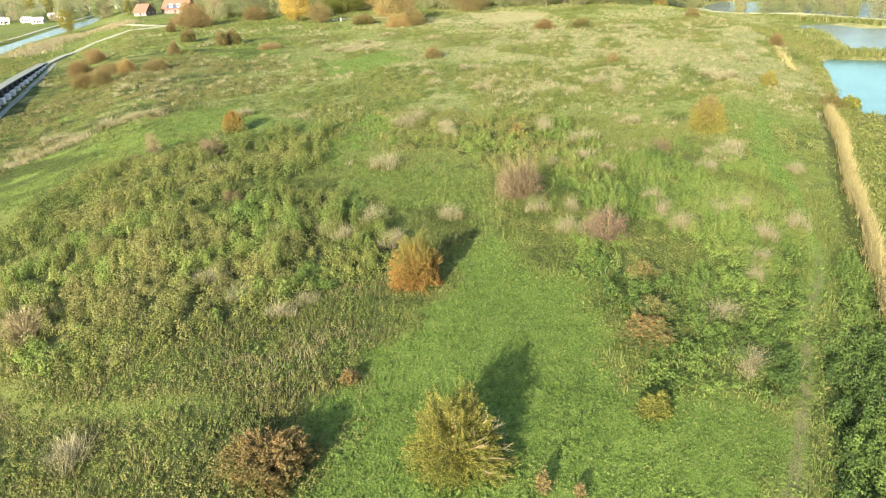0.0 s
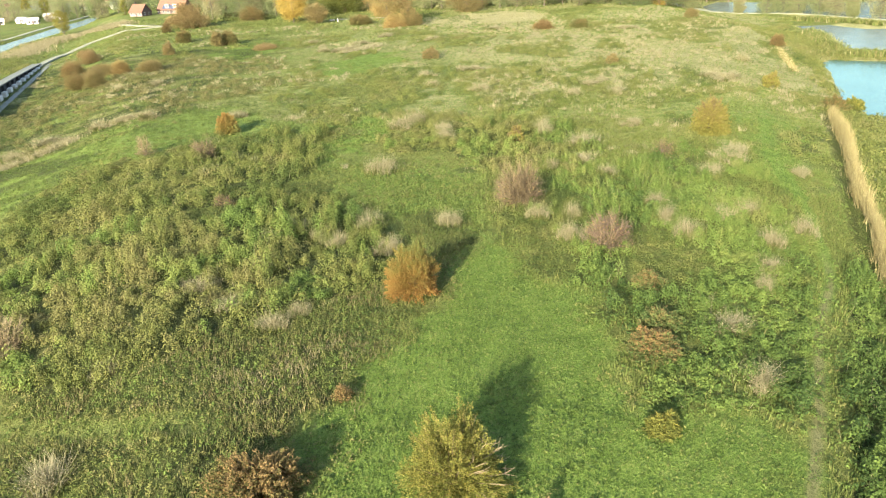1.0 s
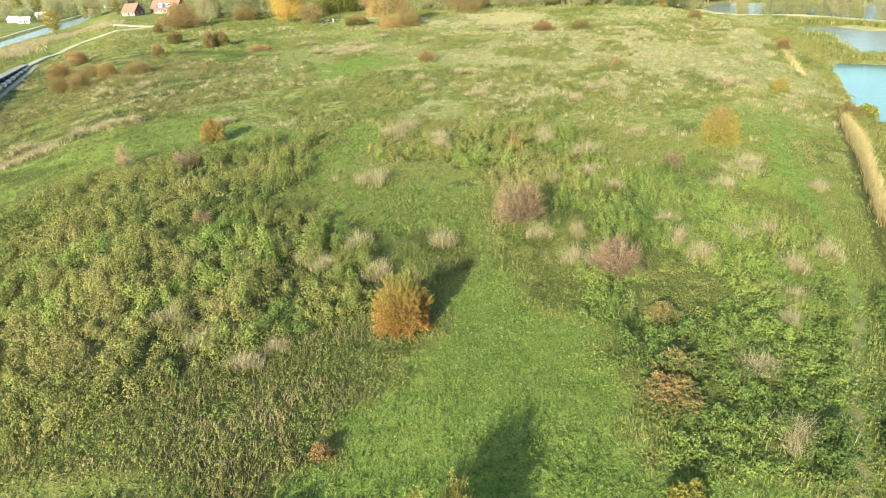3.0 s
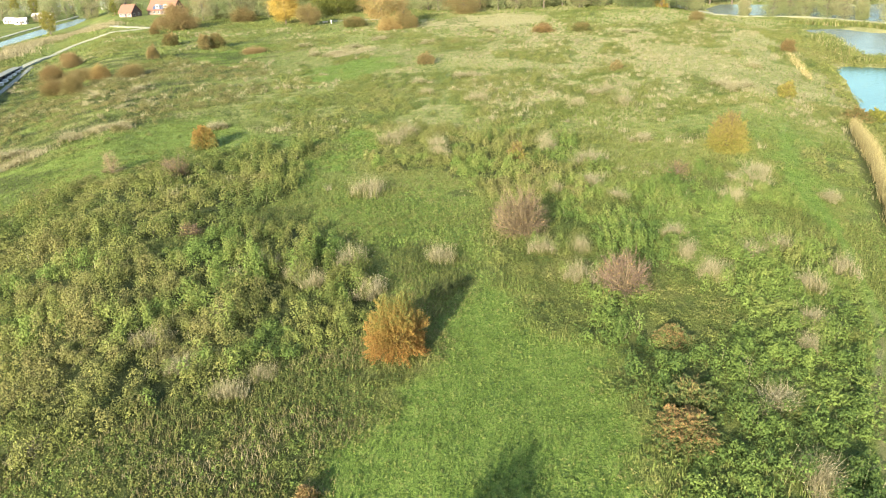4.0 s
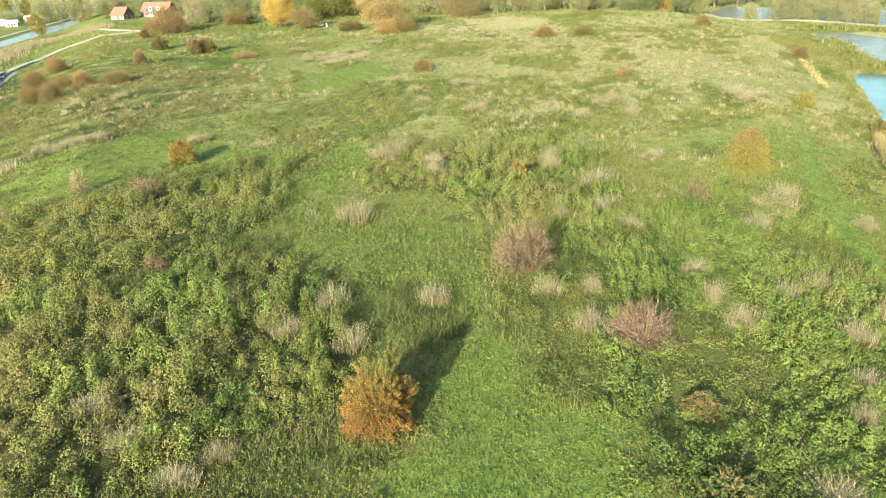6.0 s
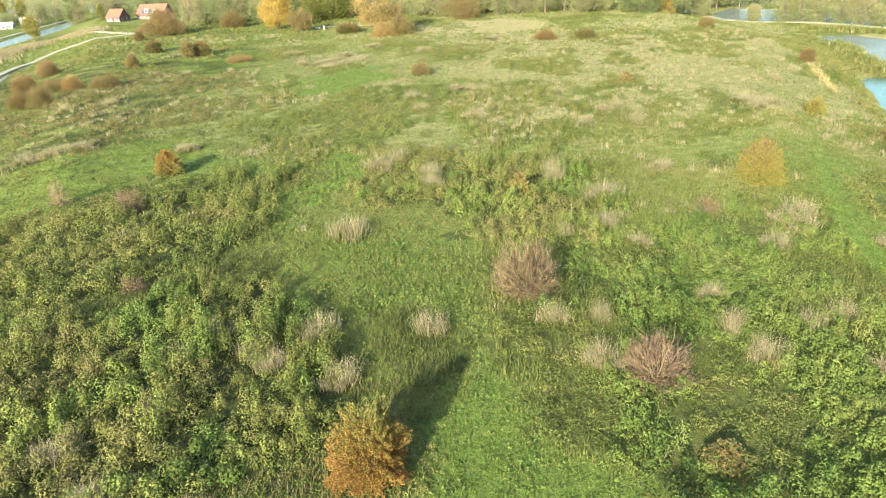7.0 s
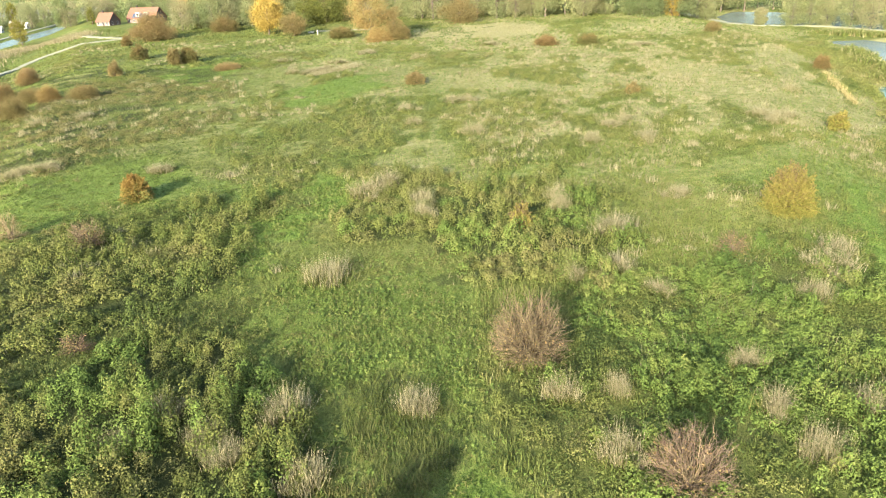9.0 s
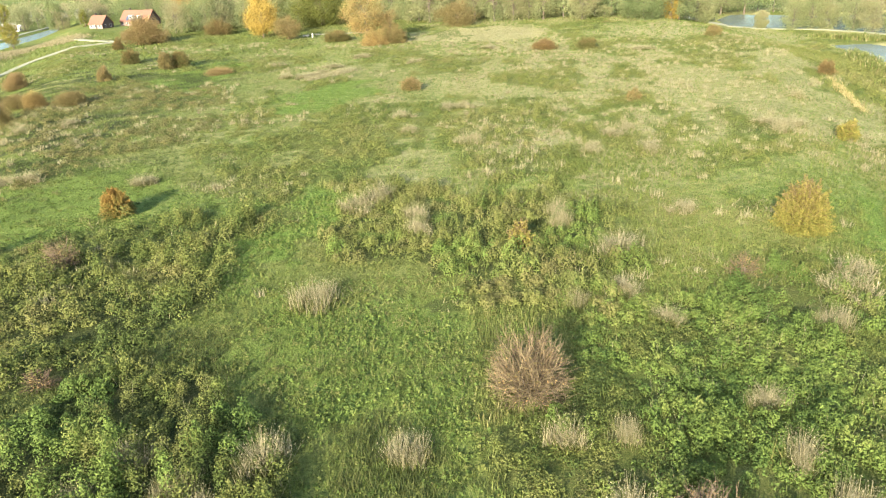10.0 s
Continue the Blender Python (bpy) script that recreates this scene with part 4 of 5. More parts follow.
# ---- single trees and the far woods ----
tree(-63.4, 348.5, 12.5, 15.0, M_GOLD, "golden-yellow autumn tree at the meadow's far edge", 101, clumps=170, per=35, leaf=0.46, tone=(0.2, 1.0), low=-0.95, stem=0.12)
tree(-51.0, 337.0, 9.5, 8.0, M_RUST, "rounded rust-red tree beside a golden one", 102, clumps=110, per=30, leaf=0.40, tone=(0.2, 0.8), low=-0.95, stem=0.1)
tree(-18.3, 312.0, 14.5, 18.0, M_TAWNY, "tall poplar with orange and yellow-green leaves", 103, clumps=150, per=35, leaf=0.46, tone=(0.15, 0.95), low=-0.9, stem=0.12, grade=0.3)
tree(-9.5, 311.0, 6.5, 10.0, M_RUST, "narrow rust-brown young tree", 104, clumps=80, per=26, leaf=0.37, tone=(0.3, 0.9), low=-0.95, stem=0.1)
tree(-45.0, 392.0, 26.0, 17.0, M_YELLOW, "broad light-green willow at the meadow's far edge", 105, clumps=200, per=35, leaf=0.59, tone=(0.0, 0.45), low=-0.95, stem=0.05)
tree(-70.0, 410.0, 20.0, 15.0, M_YELLOW, "light-green willow in the far trees", 106, clumps=140, per=30, leaf=0.59, tone=(0.0, 0.5), low=-0.95, stem=0.05)
tree(-199.0, 408.8, 7.6, 11.5, M_YELLOW, "small yellow poplar on the canal bank", 107, clumps=110, per=26, leaf=0.43, tone=(0.4, 1.0), low=-0.95, stem=0.08)
tree(-292.0, 552.0, 5.8, 14.7, M_YELLOW, "slim yellowish poplar beyond the canal", 114, clumps=80, per=12, leaf=0.7, tone=(0.4, 0.9), low=-0.95, stem=0.05, group="poplars beyond the canal")
tree(-284.0, 563.0, 7.6, 14.0, M_YELLOW, "slim yellowish poplar beyond the canal", 115, clumps=80, per=12, leaf=0.7, tone=(0.3, 0.8), low=-0.95, stem=0.05, group="poplars beyond the canal")
tree(-184.0, 458.0, 4.4, 8.0, M_YELLOW, "small yellow-green bush tree beside the small house", 116, clumps=60, per=12, leaf=0.5, tone=(0.2, 0.6), low=-0.95, stem=0.05)
tree(-214.6, 490.0, 12.0, 15.0, M_WOOD, "grey-green willow beside the canal", 108, clumps=120, per=30, leaf=0.56, tone=(0.1, 0.5), low=-0.95, stem=0.08)
tree(-132.0, 470.0, 12.0, 15.0, M_TAWNY, "orange-yellow tree beside the farmhouse", 109, clumps=110, per=30, leaf=0.56, low=-0.9, stem=0.1, tone=(0.2, 0.7))
tree(-112.0, 440.0, 10.0, 14.0, M_TAWNY, "tawny tree near the farmhouse", 110, clumps=100, per=30, leaf=0.56, low=-0.9, stem=0.1, tone=(0.3, 0.9))
tree(17.0, 360.0, 17.0, 8.0, M_RUST, "low rust-brown tree in front of the woods", 111, clumps=120, per=30, leaf=0.50, low=-0.95, stem=0.05, tone=(0.1, 0.8))
tree(94.0, 350.0, 19.0, 13.0, M_WOOD, "dark green broad tree at the wood's edge", 112, clumps=150, per=30, leaf=0.56, low=-0.95, stem=0.03, tone=(0.0, 0.25))
tree(106.0, 352.0, 8.0, 15.0, M_GOLD, "slim yellow tree at the wood's edge", 113, clumps=90, per=30, leaf=0.50, low=-0.95, stem=0.05, tone=(0.0, 0.6))

for i, (x, y, w) in enumerate([(159.5, 326.5, 8.7), (128.5, 372.0, 7.8), (148.0, 331.0, 9.0), (186.0, 396.0, 9.0), (170.5, 303.0, 6.0), (139.0, 339.0, 5.6), (152.0, 415.0, 9.0), (180.0, 283.0, 7.0), (154.0, 328.5, 10.5), (164.0, 317.0, 11.0), (167.0, 309.0, 10.0), (175.5, 292.0, 11.0), (185.0, 275.0, 10.0), (192.0, 268.0, 11.0)]):
    tree(x, y, w, w * 1.15, M_WOOD, "pale willow standing beside the causeway pond", 140 + i, clumps=150, per=18, leaf=0.42, tone=(0.25, 0.6), low=-0.97, stem=0.0, group="willows by the ponds")
WOODS = "trees of the far woods"
wood_kinds = [
    tree(-80.0, 440.0, 16.0, 15.0, M_WOOD, "olive-green broad-crowned tree of the far woods", 121, clumps=140, per=13, leaf=0.58, tone=(0.05, 0.4), low=-0.9, stem=0.06, group=WOODS),
    tree(-30.0, 430.0, 14.0, 17.0, M_WOOD, "yellowish tree with hanging boughs in the far woods", 122, clumps=140, per=13, leaf=0.58, tone=(0.25, 0.6), low=-0.95, stem=0.04, group=WOODS),
    tree(30.0, 420.0, 12.0, 12.0, M_WOOD, "brownish half-bare tree of the far woods", 123, clumps=110, per=13, leaf=0.52, tone=(0.45, 0.75), low=-0.95, stem=0.04, group=WOODS),
    tree(60.0, 400.0, 10.0, 18.0, M_WOOD, "tall pale-green willow in the far woods", 124, clumps=130, per=13, leaf=0.54, tone=(0.2, 0.5), low=-0.97, stem=0.03, group=WOODS),
    tree(-10.0, 405.0, 9.0, 6.0, M_WOOD, "low scrubby olive tree before the woods", 125, clumps=90, per=13, leaf=0.48, tone=(0.2, 0.7), low=-0.95, stem=0.02, group=WOODS),
]
pick = random.Random(5)
rest = []


def plant(x0, x1, front, deep, step, kinds, low=0.75, high=1.25):
    """Woodland trees in loose rows behind a front line."""
    x = x0
    while x < x1:
        d = 0.0
        while d < deep:
            px, py = x + pick.uniform(-0.4, 0.4) * step, front(x) + d + pick.uniform(0, 0.5) * step
            if not wet(np.array(px), np.array(py), 2.0):
                k = pick.uniform(low, high)
                place = (pick.choice(kinds), scaled(px, py, pick.uniform(0, 360), k, k * pick.uniform(0.85, 1.15)))
                if d < 1.2 * step:
                    copy_thing(wood_kinds[place[0]], place[1])
                else:
                    rest.append(place)
            d += step * pick.uniform(0.9, 1.5)
        x += step * pick.uniform(0.7, 1.0)


plant(-4, 112, lambda x: 385 - 0.33 * max(x, 0) - 6 * math.sin(x * 0.21), 46, 9.5, (0, 1, 2, 3, 4, 1, 3))
plant(-110, -4, lambda x: 398 + 0.12 * x, 60, 12, (0, 1, 2, 4, 1))
plant(-400, -236, lambda x: 524 - 0.45 * (x + 236), 110, 13, (0, 3, 1, 4, 2), 0.55, 0.9)
plant(-215, -110, lambda x: 486, 90, 16, (0, 1, 2), 0.7, 1.1)
plant(112, 260, lambda x: 398 - 0.5 * (x - 155), 40, 10.5, (1, 3, 0, 3))
plant(114, 128, lambda x: 372.0, 40, 9.0, (1, 3, 2), 0.6, 0.9)


def far_woods():
    """The trees behind the front rows, joined: crowns of coarser leaves, and trunks."""
    quads, tones, feet = [], [], []
    for kind, m in rest:
        me = [c for c in wood_kinds[kind].children if c.name.startswith("crown")][0].data
        co, tn = np.empty(len(me.vertices) * 3, np.float32), np.empty(len(me.vertices), np.float32)
        me.vertices.foreach_get("co", co), me.attributes["tone"].data.foreach_get("value", tn)
        q = co.reshape(-1, 3, 3)[::9]
        c = q.mean(1, keepdims=True)
        q = c + (q - c) * 2.2
        a = np.array(m)
        quads.append(q @ a[:3, :3].T + a[:3, 3])
        tones.append(tn[::27] + pick.uniform(0, 0.35))
        feet.append([a[0, 3], a[1, 3], a[2, 3]])
    feet = np.array(feet)
    tagged(new("far_woods", quads_mesh("far_woods", np.concatenate(quads), M_WOOD_FAR, np.concatenate(tones))), "mixed autumn woods behind the meadow", "woods", kind="stuff")
    n = len(feet)
    t = tubes(feet, feet + [0, 0, 8.0], np.full(n, 0.3), np.full(n, 0.12), 5)
    tagged(new("far_trunks", quads_mesh("far_trunks", t, M_BARK)), "trunks of the woods behind the meadow", "woods", kind="stuff")


# ---- long culvert wall with white blocks ----


def culvert(x0, y0, x1, y1, blocks):
    """A wall that sinks into the bank towards its far end, with piers and blocks before it."""
    turn = math.degrees(math.atan2(y1 - y0, x1 - x0))
    long = math.hypot(x1 - x0, y1 - y0)
    ob = empty("culvert_wall", x0, y0, "long dark culvert wall with a grey deck and white blocks", "wall", z=-5.15)
    ob.rotation_euler = (0, 0, radians(turn))

    def top(at):
        return 4.3 - 3.5 * max(0.0, at / long) ** 1.4

    def strip(name, y_in, y_out, over, thick, mat, label=""):
        bm = bmesh.new()
        rows = []
        for i in range(25):
            at = long * i / 24
            z = top(at) + over if thick else 0.3
            low = z - thick if thick else -0.3
            rows.append([bm.verts.new(p) for p in ((at, y_in, low), (at, y_in, z), (at, y_out, z), (at, y_out, low))])
        for p, q in zip(rows, rows[1:]):
            for j in range(4):
                bm.faces.new((p[j], p[(j + 1) % 4], q[(j + 1) % 4], q[j]))
        bm.faces.new(rows[0]), bm.faces.new(rows[-1][::-1])
        bmesh.ops.recalc_face_normals(bm, faces=bm.faces)
        part(name, bm_mesh(name, bm, mat), ob, label)

    strip("wall", 0.7, 1.1, -0.3, 4.4, M_DARK)
    strip("deck", -0.3, 2.6, 0.0, 0.3, M_DECK, "grey-green weathered deck slab")
    strip("ledge", -4.0, -2.4, 0.0, 0.0, M_DECK, "grey weathered concrete ledge")
    bm = bmesh.new()
    box(bm, 0, -0.6, 0.5, 3.0, 1.2, 1.0, 0, 0.12)
    block = bm_mesh("block", bm, M_WHITE)
    bm = bmesh.new()
    box(bm, 0, 0.3, 0.5, 0.4, 0.8, 1.0, 0, 0.04)
    pier = bm_mesh("pier", bm, M_DARK)
    for i in range(blocks):
        at = long * (i + 0.5) / blocks
        b = part("block", block, ob, "white-painted concrete block" if i == 0 else "")
        b.location, b.scale = (at, 0, 0), (1, 1, 0.45 * top(at))
        p = part("pier", pier, ob)
        p.location, p.scale = (at + long / blocks / 2, 0, 0), (1, 1, top(at) - 0.35)


culvert(-110.5, 172.0, -147.5, 280.0, 15)

# ---- houses ----


def house(x, y, turn, w, d, wall_h, roof_h, wall_mat, roof_mat, label, storeys=1, gable_mat=None, panels=0, chimney=True, dormers=0):
    """A gabled house: walls with window openings framed in, a roof with eaves, chimney."""
    ob = empty("house", x, y, label, "house", z=float(gz(x, y)) - 0.2)
    ob.rotation_euler = (0, 0, radians(turn))
    bm = bmesh.new()
    box(bm, 0, 0, wall_h / 2, w, d, wall_h)
    part("wall", bm_mesh("wall", bm, wall_mat), ob)
    for sx in (-1, 1):
        bm = bmesh.new()
        pts = [(sx * (w / 2 - 0.15 + k), yy, zz) for k in (0.0, 0.17) for yy, zz in ((-d / 2, wall_h), (d / 2, wall_h), (0, wall_h + roof_h))]
        v = [bm.verts.new(p) for p in pts]
        bm.faces.new(v[:3]), bm.faces.new(v[3:])
        for i in range(3):
            j = (i + 1) % 3
            bm.faces.new((v[i], v[j], v[3 + j], v[3 + i]))
        bmesh.ops.recalc_face_normals(bm, faces=bm.faces)
        part("gable", bm_mesh("gable", bm, gable_mat or wall_mat), ob, "timber-clad gable" if gable_mat else "")
    if gable_mat:
        bm = bmesh.new()
        box(bm, w / 2 + 0.03, 0, wall_h / 2 + 0.05, 0.14, d - 0.1, wall_h - 0.1)
        part("cladding", bm_mesh("cladding", bm, gable_mat), ob, "dark timber cladding")
    slope = math.atan2(roof_h, d / 2)
    run = math.hypot(roof_h, d / 2) + 0.6
    for sy in (-1, 1):
        bm = bmesh.new()
        c = run / 2
        m = Matrix.Translation((0, 0, wall_h + roof_h + 0.12)) @ Matrix.Rotation(-sy * slope, 4, "X") @ Matrix.Translation((0, sy * c, 0))
        bmesh.ops.create_cube(bm, size=1.0, matrix=m @ Matrix.Diagonal((w + 0.9, run, 0.22, 1)))
        roof = part("roof", bm_mesh("roof", bm, roof_mat), ob, "tiled roof slope")
        if panels and sy < 0:
            for i in range(panels):
                bm = bmesh.new()
                pm = m @ Matrix.Translation((-w * 0.3 + (i - panels / 2) * 1.9 + w * 0.3, -run * 0.2, 0.16))
                bmesh.ops.create_cube(bm, size=1.0, matrix=pm @ Matrix.Diagonal((1.7, run * 0.35, 0.08, 1)))
                part("solar_panel", bm_mesh("solar_panel", bm, M_PANEL), roof, "dark blue roof panel" if i == 0 else "")
    for i in range(dormers):
        dx = w * (-0.12 + 0.3 * i)
        bm = bmesh.new()
        box(bm, dx, -d * 0.34, wall_h + roof_h * 0.38, 2.2, 2.6, 2.0)
        dormer = part("dormer", bm_mesh("dormer", bm, M_WHITE), ob, "white dormer with a flat roof")
        bm = bmesh.new()
        box(bm, dx, -d * 0.34 - 1.32, wall_h + roof_h * 0.38, 1.5, 0.08, 1.2)
        part("pane", bm_mesh("pane", bm, M_GLASS), dormer)
    if chimney:
        bm = bmesh.new()
        box(bm, -w * 0.3, 0.3, wall_h + roof_h + 0.4, 0.8, 0.8, 1.8, 0, 0.05)
        part("chimney", bm_mesh("chimney", bm, M_TIMBERWALL), ob)
    per = max(2, int(w / 3))
    for f in range(storeys):
        for i in range(per):
            for sy in (-1, 1):
                wx, wz = -w / 2 + w * (i + 0.5) / per, 1.5 + 2.7 * f
                bm = bmesh.new()
                box(bm, wx, sy * (d / 2 + 0.02), wz, 1.35, 0.12, 1.5)
                win = part("window", bm_mesh("window", bm, M_WHITE), ob)
                bm = bmesh.new()
                box(bm, wx, sy * (d / 2 + 0.07), wz, 1.1, 0.08, 1.25)
                part("pane", bm_mesh("pane", bm, M_GLASS), win)
    for sx in (-1, 1):
        for wy in (-d * 0.22, d * 0.22):
            bm = bmesh.new()
            box(bm, sx * (w / 2 + 0.07), wy, 1.5, 0.12, 1.2, 1.5)
            win = part("window", bm_mesh("window", bm, M_WHITE), ob)
            bm = bmesh.new()
            box(bm, sx * (w / 2 + 0.12), wy, 1.5, 0.08, 0.95, 1.25)
            part("pane", bm_mesh("pane", bm, M_GLASS), win)
    bm = bmesh.new()
    box(bm, 0.4, -d / 2 - 0.03, 1.05, 1.1, 0.12, 2.1)
    part("door", bm_mesh("door", bm, M_TIMBERWALL), ob, "brown house door")
    return ob


house(-170.0, 446.0, -22, 9.0, 8.0, 2.6, 4.0, M_WALL, M_TILE, "small house with cream walls and an orange tiled roof", 1, M_TIMBERWALL)
house(-153.0, 457.0, -18, 18.0, 10.5, 2.6, 5.2, M_BRICK, M_TILE, "large farmhouse with pinkish brick walls and orange tiled roof", 1, M_TIMBERWALL, panels=5, dormers=2)
for i, (hx, hy, ht, hw) in enumerate([(-362, 663, 15, 13), (-293, 622, -10, 12), (-318, 610, 30, 11), (-340, 625, 5, 14), (-262, 592, 40, 10), (-384, 640, 20, 12), (-276, 640, 0, 13), (-228, 560, 10, 11)]):
    house(hx, hy, ht, hw, 8.0, 3.0, 3.2, M_WHITE, M_GREYROOF if i % 3 else M_TILE, "far village house with white walls" + (" and grey roof" if i % 3 else " and orange roof"), 1, None, 0, i % 2 == 0)

for i, (hx, hy, ht, hw) in enumerate([(-262, 500, 12, 7), (-275, 512, -20, 8), (-288, 506, 35, 6), (-300, 522, 8, 8), (-256, 522, -8, 6), (-318, 530, 25, 9), (-270, 540, 15, 8), (-330, 512, -12, 7)]):
    house(hx, hy, ht, hw, 4.5, 2.4, 1.5, M_WHITE, M_GREYROOF if i % 2 else M_WHITE, "small white garden cabin beyond the canal", 1, None, 0, False)
plant(-345, -250, lambda x: 505 - 0.3 * (x + 250), 24, 9, (4, 2, 0), 0.35, 0.6)
far_woods()

# ---- small things at the far edge ----


def white_post(x, y, h):
    ob = empty("marker_post", x, y, "short white-painted post beside the path", "post", "white posts")
    bm = bmesh.new()
    box(bm, 0, 0, h / 2, 0.35, 0.35, h, 0, 0.04)
    part("post", bm_mesh("post", bm, M_WHITE), ob)
    bm = bmesh.new()
    box(bm, 0, 0, h + 0.06, 0.45, 0.45, 0.12, 0, 0.03)
    part("cap", bm_mesh("cap", bm, M_CONCRETE), ob)


white_post(127.2, 388.4, 1.8)
white_post(128.4, 377.0, 1.7)
white_post(-42.0, 340.0, 1.6)


def bench_table(x, y, turn):
    ob = empty("picnic_table", x, y, "pale picnic table beside the far shrubs", "table")
    ob.rotation_euler = (0, 0, radians(turn))
    bm = bmesh.new()
    box(bm, 0, 0, 0.78, 2.4, 0.9, 0.08, 0, 0.02)
    part("tabletop", bm_mesh("tabletop", bm, M_WHITE), ob)
    for sy in (-0.85, 0.85):
        bm = bmesh.new()
        box(bm, 0, sy, 0.45, 2.4, 0.32, 0.07, 0, 0.02)
        part("seat", bm_mesh("seat", bm, M_WHITE), ob)
    for sx in (-0.85, 0.85):
        bm = bmesh.new()
        box(bm, sx, 0, 0.38, 0.1, 1.7, 0.76, 0, 0.02)
        part("leg", bm_mesh("leg", bm, M_BARK), ob)


bench_table(-45.0, 343.0, 10)
ribbon("far_path", [(-44, 352), (-30, 349), (-16, 352)], 4.0, 0.05, M_ROAD, "sandy path below the far trees")

# ---- vegetation that nobody could count ----


def scatter(x0, x1, y0, y1, per_m2, r):
    n = int((x1 - x0) * (y1 - y0) * per_m2)
    x, y = r.uniform(x0, x1, n), r.uniform(y0, y1, n)
    k = seen_ground(x, y) & ~inside(x, y, HAY) & ~wet(x, y, 1.0) & (line_dist(x, y, ROADLINE) > 3) & (line_dist(x, y, DAM) > 2)
    return x[k], y[k]


def stuff(name, q, mat, tone, label, category):
    return tagged(new(name, quads_mesh(name, q, mat, tone)), label, category, kind="stuff")


def herb_quads(x, y, rad, high, n, leaf, tone, r, jitter=0.1):
    """Bushy clumps: n leaves over a steep dome round each place, looking outwards."""
    which = np.repeat(np.arange(len(x)), n)
    m = len(which)
    a, up = r.uniform(0, 2 * np.pi, m), r.uniform(0.05, 1, m)
    flat, deep = np.sqrt(1 - up ** 2), r.uniform(0.72, 1.08, m)
    p = np.stack([x[which] + np.cos(a) * flat * rad[which] * deep, y[which] + np.sin(a) * flat * rad[which] * deep, gz(x, y)[which] + high[which] * up * deep], 1)
    out = unit(np.stack([np.cos(a) * flat / rad[which], np.sin(a) * flat / rad[which], up / high[which]], 1))
    # tone rises towards each clump's top, painting in lit tops and shaded feet
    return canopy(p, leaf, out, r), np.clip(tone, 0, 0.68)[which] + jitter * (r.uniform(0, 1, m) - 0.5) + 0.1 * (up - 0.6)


def herb_tone(x, y, seed):
    """Green, olive, brown and pale growth in patches of several sizes."""
    return 0.2 + 0.65 * (fbm(x, y, 11, seed) - 0.28) + 0.24 * (vnoise(x, y, 2.2, seed + 3) - 0.5)


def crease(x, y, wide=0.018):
    """Narrow winding gaps in the canopy of a thicket, where its floor, darkened to pass for shade, shows."""
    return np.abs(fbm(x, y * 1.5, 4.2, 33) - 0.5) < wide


def stalk_tufts(x, y, high, n, width, tone, r, lean=0.5, spread=0.13, jitter=0.12):
    """Small upright tufts: n blades round each place, of one tone."""
    which = np.repeat(np.arange(len(x)), n)
    foot = np.stack([x, y, gz(x, y) - 0.03], 1)[which] + r.normal(size=(len(which), 3)) * [spread, spread, 0]
    q = blades(foot, high[which] * r.uniform(0.5, 1.15, len(which)), lean, width, r)
    return q, tone[which] + jitter * r.uniform(-1, 1, len(which))


r = np.random.default_rng(31)
